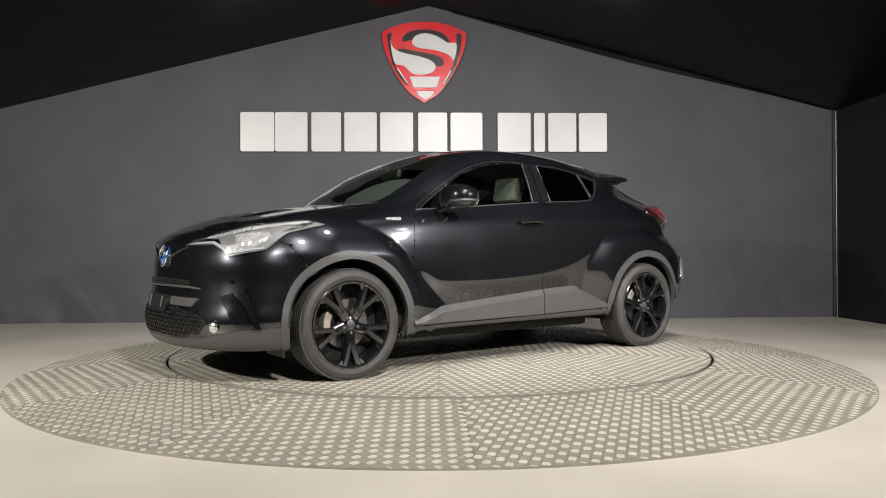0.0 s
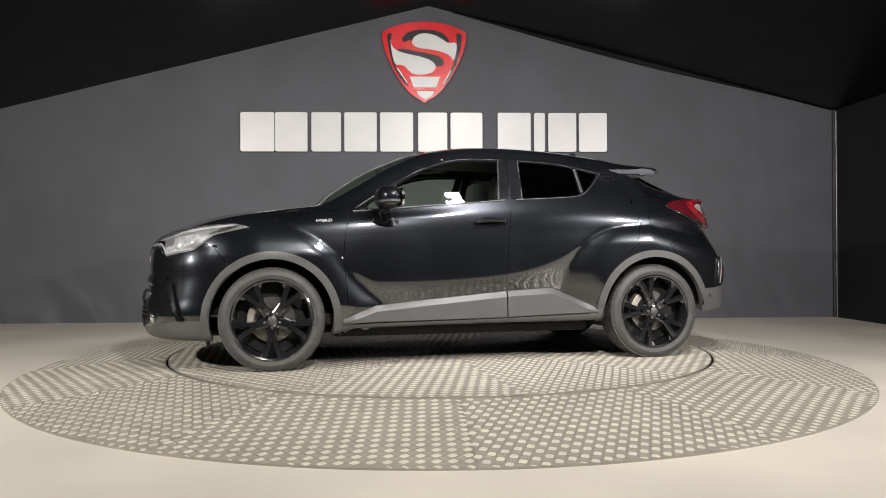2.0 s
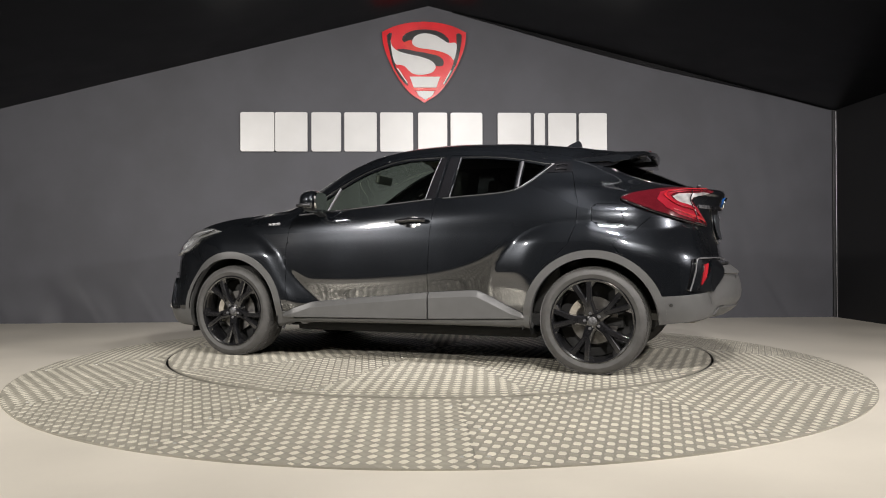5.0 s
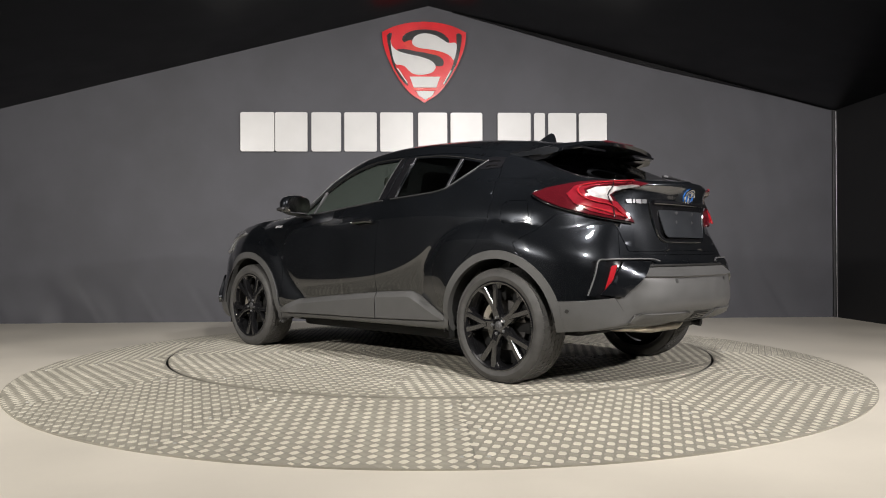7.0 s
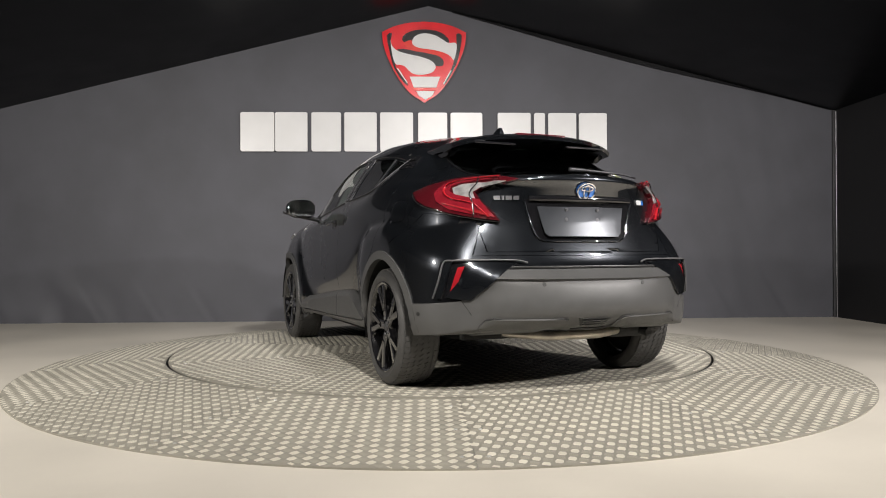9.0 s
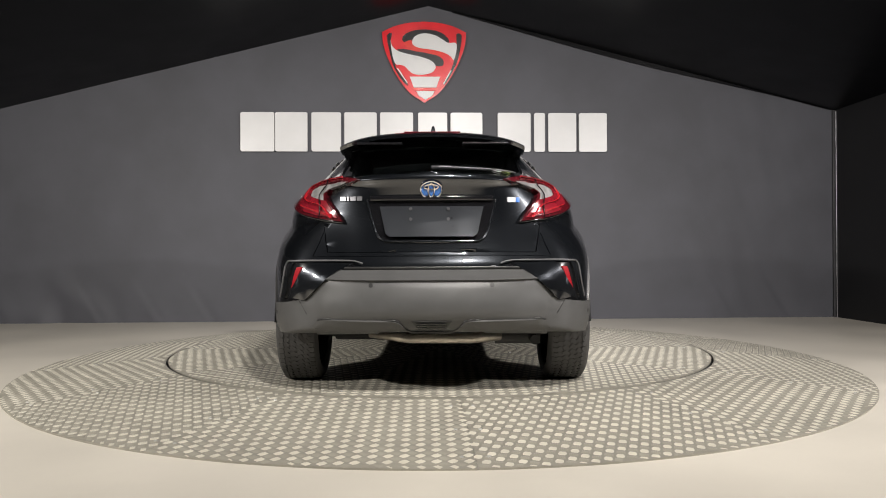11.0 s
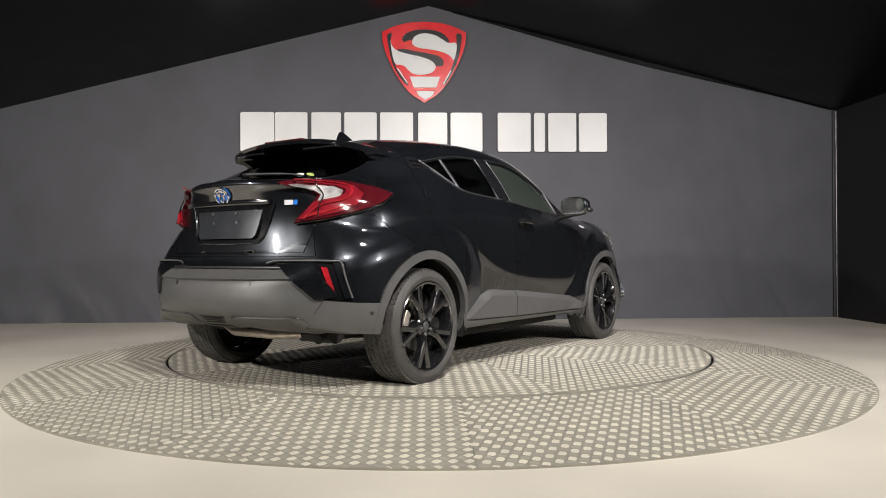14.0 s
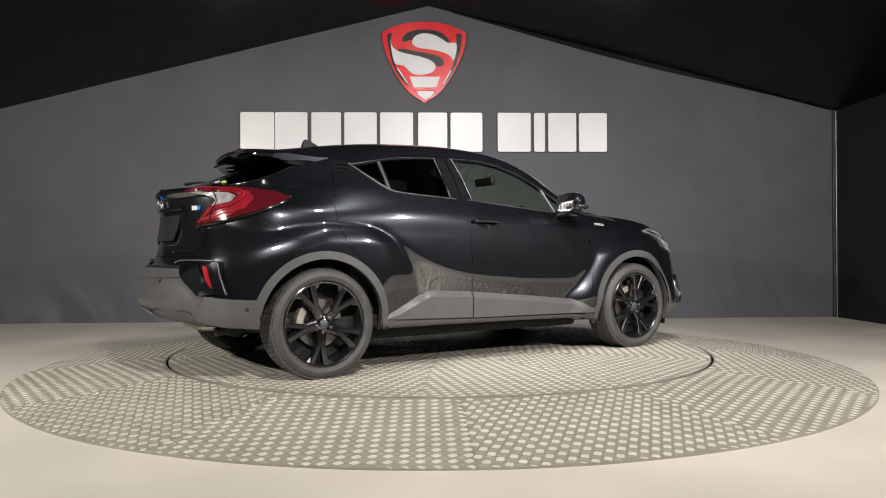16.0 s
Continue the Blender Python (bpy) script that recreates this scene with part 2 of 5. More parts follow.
fabric_wall()
gable_wall("wall_back_core", BACK + 0.03, BACK + 0.2, "grey backing of the fabric wall")
# never in view: added so the car reflects a closed, dark bay
gable_wall("wall_front", FRONT - 0.15, FRONT, "dark grey wall behind the camera, unseen, added to close the bay")
M_SIDE = material("dark_side_cloth", (0.012, 0.012, 0.0135), 0.6, vary=0.12, scale=2, bump=0.2, bump_scale=300, spec=0.35)
slab("wall_right", HALF, HALF + 0.15, FRONT, BACK, 0.0, EAVE - 0.002, M_SIDE, "near-black fabric side wall", "wall")
slab("wall_left", -HALF - 0.55, -HALF - 0.4, FRONT, BACK, 0.0, EAVE - 0.1, M_SIDE, "near-black fabric side wall", "wall")
for side, nm in ((-1, "ceiling_left"), (1, "ceiling_right")):
    bm = bmesh.new()
    e = 0.15 if side > 0 else 0.55
    prism(bm, [(0, RIDGE), (side * (HALF + e), EAVE - 0.249 * e), (side * (HALF + e), EAVE + 0.1), (0, RIDGE + 0.14)],
          FRONT, BACK, lambda u, v, h: (u, h, v))
    tagged(part(nm, bm, M_CEIL), "black sloping ceiling panel with a dull sheen", "ceiling", kind="structure")
# black valance that sags along the right-hand slope of the ceiling
bm = bmesh.new()
top, low = [], []
for k in range(41):
    x = 0.3 + (HALF - 0.35) * k / 40
    z = RIDGE - (RIDGE - EAVE) * x / HALF
    d = 0.012 + 0.05 * math.sin(math.pi * min(1, (k / 40) * 1.15)) ** 1.5 * (1 if k < 35 else 0.2)
    top.append((x, z - 0.003))
    low.append((x, z - d))
prism(bm, top + low[::-1], 0.016, 0.030, lambda u, v, h: (u, BACK - h - 0.012, v))
tagged(part("valance_trim", bm, M_CEIL), "black cloth valance under the sloping ceiling", "trim", kind="structure")
M_EDGE = material("bright_corner_strip", (0.35, 0.35, 0.36), 0.35, metal=0.6)
bm = bmesh.new()
box(bm, HALF - 0.010, HALF - 0.0015, BACK - 0.075, BACK - 0.065, 0.0, EAVE - 0.02, 0.002)
tagged(part("corner_strip", bm, M_EDGE), "thin bright metal strip in the wall corner", "trim", kind="structure")
bm = bmesh.new()
box(bm, HALF - 0.03, HALF - 0.002, BACK - 0.045, BACK - 0.012, 0.0, EAVE, 0.004)
tagged(part("corner_trim", bm, M_STEEL), "thin dark corner strip between two walls", "trim", kind="structure")


# ---- the turntable: a fixed sloping ring and a turning disc of tread plate ----
R_DISC, R_GAP, R_RING = 2.005, 2.022, 2.98


def sector(r0, r1, span, zf, steps=14):
    """A plate between two radii, lying along +x, a joint's width smaller than its share."""
    verts, faces = [], []
    thick = 0.008
    for r in (r0, r1):
        half = span / 2 - 0.0010 / max(r, 0.1)
        for k in range(steps + 1):
            a = -half + 2 * half * k / steps
            verts += [(r * math.cos(a), r * math.sin(a), zf(r)), (r * math.cos(a), r * math.sin(a), zf(r) - thick)]
    n = steps + 1
    for k in range(steps):
        a, b = 2 * k, 2 * (k + 1)
        c, d = a + 2 * n, b + 2 * n
        faces += [(a, c, d, b), (a + 1, b + 1, d + 1, c + 1), (a, b, b + 1, a + 1), (c, c + 1, d + 1, d)]
    e = 2 * steps
    faces += [(0, 1, 2 * n + 1, 2 * n), (e, e + 2 * n, e + 2 * n + 1, e + 1)]
    return verts, faces


def tread(r0, r1, span, zf, turn, size=0.046):
    """Five-bar tread: blocks of five small ridges, laid by turns along and across; one way is coloured as lit, the
    other as shaded.
    """
    c, s = math.cos(turn), math.sin(turn)
    n = int(r1 / size) + 2
    gi, gj = np.meshgrid(np.arange(-n, n + 1), np.arange(-n, n + 1))
    gi, gj = gi.ravel(), gj.ravel()
    u, v = gi * size, gj * size
    x, y = 0.5 * (r0 + r1) + c * u - s * v, s * u + c * v
    r = np.hypot(x, y)
    ok = (r > r0 - size) & (r < r1 + size) & (x > -size)
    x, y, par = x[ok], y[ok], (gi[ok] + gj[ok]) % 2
    bars, shaded = [], []
    L, Wd, H, pitch = 0.385 * size, 0.080 * size, 0.0032, 0.165 * size
    for k in range(-2, 3):
        ln = L * (1 - 0.05 * k * k)
        for p in (0, 1):
            q = par == p
            ax = np.array((c, s)) if p == 0 else np.array((-s, c))
            nx = np.array((-ax[1], ax[0]))
            cx = np.stack([x[q], y[q]], 1) + nx * (k * pitch)
            cr, ca = np.hypot(cx[:, 0], cx[:, 1]), np.arctan2(cx[:, 1], cx[:, 0])
            cx = cx[(cr > r0 + 0.3 * size) & (cr < r1 - 0.2 * size) & (np.abs(ca) < span / 2 - 0.12 * size / np.maximum(cr, 0.05))]
            base = [cx + ax * ln * i + nx * Wd * j for i, j in ((-1, -1), (1, -1), (1, 1), (-1, 1))]
            top = [cx + ax * ln * i * 0.72 for i in (-1, 1)]
            z0 = [zf(np.hypot(b[:, 0], b[:, 1])) for b in base + top]
            pts = [np.column_stack([b, zz + (H if i > 3 else 0.0002)]) for i, (b, zz) in enumerate(zip(base + top, z0))]
            bars.append(np.stack(pts, 1))
            shaded.append(np.full(len(cx), p, np.int32))
    V = np.concatenate(bars).reshape(-1, 3)
    B = np.arange(len(V) // 6)[:, None] * 6
    quads = np.concatenate([B + np.array([0, 1, 5, 4]), B + np.array([2, 3, 4, 5])])
    tris = np.concatenate([B + np.array([1, 2, 5]), B + np.array([3, 0, 4])])
    me = bpy.data.meshes.new("tread")
    me.vertices.add(len(V))
    me.vertices.foreach_set("co", V.ravel())
    loops = np.concatenate([quads.ravel(), tris.ravel()])
    me.loops.add(len(loops))
    me.loops.foreach_set("vertex_index", loops.astype(np.int32))
    starts = np.concatenate([np.arange(len(quads)) * 4, 4 * len(quads) + np.arange(len(tris)) * 3]).astype(np.int32)
    me.polygons.add(len(starts))
    me.polygons.foreach_set("loop_start", starts)
    w = np.concatenate(shaded)
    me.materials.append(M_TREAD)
    me.materials.append(M_SHADED)
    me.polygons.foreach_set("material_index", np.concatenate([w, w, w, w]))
    me.update(calc_edges=True)
    return me


def bolt_mesh():
    bm = bmesh.new()
    ring_lathe(bm, [(0.0005, 0.005), (0.006, 0.005), (0.0085, 0.003), (0.0095, 0.0), (0.0095, -0.004), (0.0005, -0.004)], 12, "z", False)
    me = bpy.data.meshes.new("bolt")
    bm.to_mesh(me)
    bm.free()
    me.materials.append(M_BOLT)
    return me


BOLT = bolt_mesh()


def plated(thing, count, first, r0, r1, zf, turn, bolts):
    span = 2 * math.pi / count
    v, f = sector(r0, r1, span, zf)
    plate_me = bpy.data.meshes.new("plate")
    plate_me.from_pydata(v, [], f)
    plate_me.materials.append(M_PLATE)
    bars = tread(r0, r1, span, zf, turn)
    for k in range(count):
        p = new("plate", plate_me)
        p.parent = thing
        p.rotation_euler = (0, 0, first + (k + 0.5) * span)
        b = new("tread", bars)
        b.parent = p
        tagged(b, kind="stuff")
        for side in (-1, 1):
            for r in bolts:
                q = new("bolt", BOLT)
                q.parent = p
                a = side * (span / 2 - 0.055 / r)
                q.location = (r * math.cos(a), r * math.sin(a), zf(r) + 0.001)


def ring_z(r):
    return DISC_Z - 0.004 - (DISC_Z - 0.012) * (r - R_GAP) / (R_RING - R_GAP)


ring = tagged(new("turntable_ring"), "fixed sloping ring of aluminium five-bar tread plates, bolted at the joints", "turntable ring")
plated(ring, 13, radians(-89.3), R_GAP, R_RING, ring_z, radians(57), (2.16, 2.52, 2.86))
bm = bmesh.new()
ring_lathe(bm, [(R_GAP, 0.0), (R_GAP, DISC_Z - 0.018), (R_RING - 0.004, 0.003), (R_RING - 0.004, 0.0)], 128, "z")
part("ring_bed", bm, M_STEEL, ring, "dark steel bed under the plates")

disc = tagged(new("turntable_disc"), "turning round platform of worn aluminium five-bar tread plates", "turntable")
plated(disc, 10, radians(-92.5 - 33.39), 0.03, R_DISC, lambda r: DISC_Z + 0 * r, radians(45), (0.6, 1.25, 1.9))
bm = bmesh.new()
ring_lathe(bm, [(0.005, 0.02), (R_DISC, 0.02), (R_DISC, DISC_Z - 0.009), (0.005, DISC_Z - 0.009)], 128, "z")
part("disc_bed", bm, M_STEEL, disc, "dark steel bed under the plates")


# ---- the sign on the back wall ----
WALL_Y = BACK - 0.012


def rounded(x0, x1, z0, z1, r, n=4):
    out = []
    for cx, cz, a0 in ((x1 - r, z1 - r, 0), (x0 + r, z1 - r, 90), (x0 + r, z0 + r, 180), (x1 - r, z0 + r, 270)):
        for k in range(n + 1):
            a = radians(a0 + 90 * k / n)
            out.append((cx + r * math.cos(a), cz + r * math.sin(a)))
    return out


def on_wall(u, v, h):
    return (u, WALL_Y - h, v)


for x0, x1 in ((-2.343, -1.925), (-1.915, -1.515), (-1.466, -1.099), (-1.057, -0.654), (-0.611, -0.199), (-0.135, 0.229),
               (0.272, 0.673), (0.867, 1.284), (1.328, 1.465), (1.508, 1.863), (1.899, 2.255)):
    bm = bmesh.new()
    prism(bm, rounded(x0, x1, 2.118, 2.608, 0.022), 0.010, 0.040, on_wall)
    tagged(part("sign_bar", bm, M_WHITE), "raised white block of the sign on the grey wall", "sign", group="white blocks of the sign")

shield = tagged(new("shield_sign"), "red, white and black shield-shaped emblem on the grey wall", "sign")
shield.location = (-0.055, WALL_Y, 3.262)


def emblem(name, pts, h0, h1, mat, curve=0, label=""):
    bm = bmesh.new()
    line = smooth_line(pts, curve, True) if curve else pts
    prism(bm, [(u, v) for u, v in line], h0, h1, lambda u, v, h: (u, -h, v))
    part(name, bm, mat, shield, label)


def shield_line(k, dz=0.0):
    top = smooth_line([(0.0, 0.49), (0.2, 0.472), (0.38, 0.425), (0.527, 0.355)], 4)
    right = top[:-1] + smooth_line([(0.527, 0.355), (0.512, 0.20), (0.445, 0.0), (0.33, -0.22), (0.18, -0.41), (0.0, -0.53)], 4)
    pts = right + [(-u, v) for u, v in right[-2:0:-1]]
    return [(u * k, v * k + dz) for u, v in pts]


emblem("rim", shield_line(1.0), 0.012, 0.040, M_RED)
emblem("field", shield_line(0.88, 0.0), 0.040, 0.046, M_RED)
emblem("black_arc", [(-0.276, 0.257), (-0.242, 0.323), (-0.131, 0.373), (0.024, 0.387), (0.178, 0.363), (0.273, 0.304), (0.314, 0.233), (0.261, 0.204), (0.143, 0.257), (0.000, 0.328), (-0.107, 0.299), (-0.162, 0.221), (-0.226, 0.214)], 0.046, 0.052, M_BLACK, 3)
emblem("upper_white", [(-0.152, 0.238), (-0.109, 0.304), (0.000, 0.337), (0.143, 0.311), (0.242, 0.252), (0.304, 0.219), (0.397, 0.219), (0.406, 0.138), (0.371, 0.005), (0.328, 0.052), (0.238, 0.100), (0.095, 0.133), (-0.048, 0.152), (-0.131, 0.185)], 0.052, 0.058, M_WHITE, 3)
emblem("black_sweep", [(-0.342, 0.131), (-0.233, 0.138), (-0.095, 0.109), (0.071, 0.086), (0.195, 0.043), (0.242, -0.010), (0.226, -0.067), (0.143, -0.067), (0.076, -0.010), (-0.048, 0.033), (-0.226, 0.071)], 0.046, 0.052, M_BLACK, 3)
emblem("lower_white", [(-0.420, 0.257), (-0.404, 0.181), (-0.340, 0.119), (-0.214, 0.078), (-0.048, 0.043), (0.083, -0.005), (0.140, -0.067), (0.121, -0.133), (0.048, -0.171), (-0.071, -0.183), (-0.162, -0.159), (-0.242, -0.081), (-0.309, -0.057), (-0.361, -0.048), (-0.404, 0.078)], 0.052, 0.058, M_WHITE, 3)
emblem("black_edge", [(-0.468, 0.309), (-0.399, 0.335), (-0.420, 0.257), (-0.409, 0.102), (-0.366, -0.043), (-0.342, -0.124), (-0.202, -0.309), (-0.257, -0.278), (-0.375, -0.100), (-0.432, 0.102)], 0.047, 0.053, M_BLACK, 2)
emblem("black_edge", [(0.470, 0.316), (0.404, 0.330), (0.409, 0.185), (0.375, 0.014), (0.342, -0.100), (0.238, -0.299), (0.276, -0.276), (0.399, -0.052), (0.451, 0.138)], 0.047, 0.053, M_BLACK, 2)
emblem("white_edge", [(-0.347, -0.100), (-0.328, -0.100), (-0.207, -0.285), (-0.219, -0.290)], 0.053, 0.057, M_WHITE, 0)
emblem("white_edge", [(0.342, -0.128), (0.328, -0.128), (0.233, -0.295), (0.245, -0.299)], 0.053, 0.057, M_WHITE, 0)
emblem("orange_sweep", [(-0.257, 0.214), (-0.162, 0.252), (-0.138, 0.185), (0.000, 0.143), (0.190, 0.105), (0.261, 0.062), (0.166, 0.062), (0.000, 0.097), (-0.190, 0.138)], 0.046, 0.053, M_ORANGE, 3)
emblem("white_tab", [(-0.183, -0.207), (0.197, -0.207), (0.150, -0.342), (-0.133, -0.342)], 0.047, 0.058, M_WHITE, 0)
emblem("red_stripe", [(-0.162, -0.347), (0.176, -0.347), (0.147, -0.378), (-0.128, -0.378)], 0.047, 0.056, M_ORANGE, 0)
emblem("white_tip", [(-0.102, -0.387), (0.126, -0.387), (0.097, -0.447), (0.012, -0.494), (-0.071, -0.447)], 0.047, 0.058, M_WHITE, 0)


# ---- the car: its shell is a net of level curves, front at -x ----
car = tagged(new("car"), "glossy black crossover car with grey cladding and black alloys", "car")
HUB = 0.326
AXLE_F, AXLE_R = -1.32, 1.32


class Rail:
    """One level curve round the body: half width and height along the car, with rounded ends."""

    def __init__(self, front, lf, nf, rear, lr, nr, width, height):
        self.front, self.lf, self.nf, self.rear, self.lr, self.nr = front, lf, nf, rear, lr, nr
        self.width, self.height = width, height

    def line(self, cap=28, mid=150):
        xs, fac = [], []
        for k in range(cap):
            a = math.pi / 2 * (1 - k / cap)
            xs.append(self.front + self.lf * (1 - math.sin(a) ** (2 / self.nf)))
            fac.append(math.cos(a) ** (2 / self.nf) if k else 0.0)
        for k in range(mid + 1):
            xs.append(self.front + self.lf + (self.rear - self.lr - self.front - self.lf) * k / mid)
            fac.append(1.0)
        for k in range(1, cap + 1):
            a = math.pi / 2 * k / cap
            xs.append(self.rear - self.lr * (1 - math.sin(a) ** (2 / self.nr)))
            fac.append(math.cos(a) ** (2 / self.nr) if k < cap else 0.0)
        xs, fac = np.array(xs), np.array(fac)
        return np.stack([xs, self.width(xs) * fac, self.height(xs)], 1)


centre_z = knots(-1.82, .975, -1.6, 1.02, -1.3, 1.06, -1.08, 1.078, -.92, 1.185, -.62, 1.365, -.27, 1.495, .10, 1.545, .28, 1.55, .64, 1.535, 1.03, 1.49,
                 1.24, 1.45, 1.34, 1.405, 1.65, 1.272, 1.92, 1.172, 2.06, 1.158)
RAILS = [
    Rail(-2.06, .50, 2.3, 1.98, .36, 2.6, knots(-2, .78, 1.3, .77, 1.72, .70, 2, .69), knots(-2.1, .20, -1.7, .20, -.95, .225, -.8, .262, .85, .275, .95, .27, 1.7, .315, 2.05, .352)),
    Rail(-2.16, .52, 2.3, 2.08, .40, 2.6, knots(-2, .835, -.8, .845, .9, .845, 1.3, .825, 1.72, .765, 2, .745), knots(-2.2, .215, -1.7, .23, -.95, .245, -.8, .272, .85, .286, .95, .285, 1.7, .335, 2.1, .372)),
    Rail(-2.19, .52, 2.4, 2.155, .48, 2.5, knots(-2, .86, -1.3, .855, -.8, .865, .9, .865, 1.3, .85, 1.72, .79, 2, .74), knots(-2.2, .34, -1.7, .36, -.8, .36, .9, .38, 1.7, .43, 2.15, .45)),
    Rail(-2.165, .52, 2.4, 2.15, .48, 2.5, knots(-1.75, .848, -1.3, .855, -.9, .86, 0, .860, .55, .859, .9, .855, 1.3, .85, 1.72, .795, 2, .745),
         knots(-2.2, .47, -1.2, .47, -.8, .42, 0, .435, .6, .445, .9, .46, 1.4, .51, 2.15, .56)),
    Rail(-2.15, .54, 2.4, 2.11, .46, 2.6, knots(-1.75, .836, -1.3, .855, -.75, .864, 0, .866, .55, .865, .95, .860, 1.3, .855, 1.72, .815, 2, .79),
         knots(-2.2, .58, -.8, .60, .9, .62, 1.6, .63, 2.15, .635)),
    Rail(-2.146, .54, 2.4, 2.05, .48, 2.55, knots(-1.75, .822, -1.3, .85, -.75, .862, 0, .865, .6, .866, 1.3, .855, 1.75, .82, 2, .80),
         knots(-2.2, .69, -.8, .72, .9, .74, 1.6, .73, 2.15, .695)),
    Rail(-2.132, .52, 2.3, 2.02, .50, 2.35, knots(-1.8, .785, -1.3, .825, -.75, .853, 0, .858, .6, .862, 1.3, .845, 1.75, .79, 2.0, .765), knots(-2.2, .79, -1.7, .80, -.8, .84, .9, .87, 2.1, .86)),
    Rail(-2.09, .50, 2.3, 2.02, .50, 2.3, knots(-1.8, .72, -1.3, .79, -.75, .832, 0, .842, .6, .850, 1.3, .82, 1.75, .745, 2.0, .70),
         knots(-2.1, .86, -1.8, .87, -1.3, .93, -.8, .95, 0, .98, .9, 1.01, 1.5, 1.01, 2.1, .97)),
    Rail(-2.00, .44, 2.2, 2.05, .46, 2.3, knots(-1.8, .58, -1.3, .70, -.8, .78, .2, .80, .75, .79, 1.1, .755, 1.5, .68, 2.0, .58),
         knots(-2.0, .91, -1.7, .95, -1.3, 1.00, -.8, 1.015, .2, 1.095, .75, 1.13, 1.1, 1.15, 1.5, 1.115, 2.1, 1.072)),
    Rail(-1.92, .40, 2.2, 2.07, .36, 2.3, knots(-1.7, .45, -1.3, .58, -1.0, .69, -.6, .72, .2, .715, .75, .70, 1.1, .665, 1.5, .58, 2.0, .52),
         knots(-1.9, .945, -1.5, 1.01, -1.2, 1.035, -.95, 1.05, -.7, 1.11, -.4, 1.20, 0, 1.25, .75, 1.26, 1.1, 1.24, 1.5, 1.175, 1.9, 1.125, 2.1, 1.122)),
    Rail(-1.86, .36, 2.2, 2.065, .34, 2.3, knots(-1.7, .35, -1.3, .48, -1.0, .64, -.6, .62, -.17, .58, .35, .565, .97, .545, 1.24, .52, 1.6, .47, 2.0, .43),
         knots(-1.85, .965, -1.5, 1.03, -1.2, 1.05, -.98, 1.07, -.76, 1.17, -.49, 1.315, -.17, 1.42, .15, 1.45, .35, 1.455, .63, 1.44, .97, 1.39, 1.24, 1.34,
               1.5, 1.25, 1.9, 1.152, 2.1, 1.145)),
    Rail(-1.83, .34, 2.2, 2.06, .34, 2.3, knots(-1.7, .2, -1.1, .42, -.5, .43, .3, .38, 1.2, .35, 2., .29), lambda x: centre_z(x) - 0.012 - 0.018 * (np.abs(x) < 1.3) * (1 - (x / 1.3) ** 2)),
    Rail(-1.82, .30, 2.2, 2.06, .34, 2.3, knots(-2, 0, 2, 0), centre_z),
]


def step(q):
    q = min(1.0, max(0.0, q))
    return q * q * (3 - 2 * q)


# the flanks: a crease over the hollow of the doors, and a haunch over each wheel that the doors run into
CREASE = knots(-.95, .70, -.78, .61, -.66, .545, -.40, .540, 0, .560, .23, .588, .45, .640, .65, .725, .75, .795, .95, .93)
REAR_EDGE = knots(.30, 1.02, .42, .98, .55, .92, .65, .89, .80, .95, .90, 1.03, 1.00, 1.15, 1.10, 1.30)
REAR_WIDE = knots(.9, .898, 1.45, .895, 1.65, .872, 1.82, .818, 1.93, .735, 2.0, .62, 2.04, .4)
REAR_TALL = knots(.20, -.10, .30, -.03, .42, 0, .80, -.002, .87, -.016, .93, -.052, 1.0, -.115, 1.1, -.22, 1.3, -.5)
FRONT_EDGE = knots(.30, -.76, .43, -.81, .53, -.89, .70, -.995, .85, -1.12, .95, -1.25, 1.1, -1.5)
FRONT_WIDE = knots(-2.1, .3, -2.0, .5, -1.9, .66, -1.75, .79, -1.55, .868, -1.4, .892, -.5, .892)
FRONT_TALL = knots(.20, -.10, .30, -.03, .42, 0, .72, -.002, .80, -.020, .88, -.055, .95, -.108, 1.0, -.17, 1.2, -.5)


def soft_max(a, b, r):
    return 0.5 * (a + b + math.sqrt((a - b) ** 2 + r * r)) - 0.5 * r * math.exp(-abs(a - b) / r)


def soft_over(q, r):
    """Nothing below 0, q above it, with a rounded bend."""
    return 0.5 * (q + math.sqrt(q * q + r * r))


def sculpt(x, y, z):
    """The half width of the flank at (x, z), from the plain width y."""
    full = step((y - 0.42) / 0.2)
    if full <= 0 or z > 1.25:
        return y
    dip = 0.20 * soft_over(float(CREASE(x)) - z, 0.014)
    dip = 0.055 * math.tanh(dip / 0.055) * step((z - 0.33) / 0.08) * step((x + 0.98) / 0.2) * step((1.05 - x) / 0.2)
    w = y - dip
    if x > 0:
        h = float(REAR_WIDE(x)) + float(REAR_TALL(z + 0.28 * max(0.0, x - 1.30) if z > 0.5 else z)) - 0.25 * soft_over(float(REAR_EDGE(z)) - x, 0.05)
    else:
        h = float(FRONT_WIDE(x)) + float(FRONT_TALL(z)) - 0.29 * soft_over(x - float(FRONT_EDGE(z)), 0.03)
    return y + (soft_max(w, h, 0.012) - y) * full


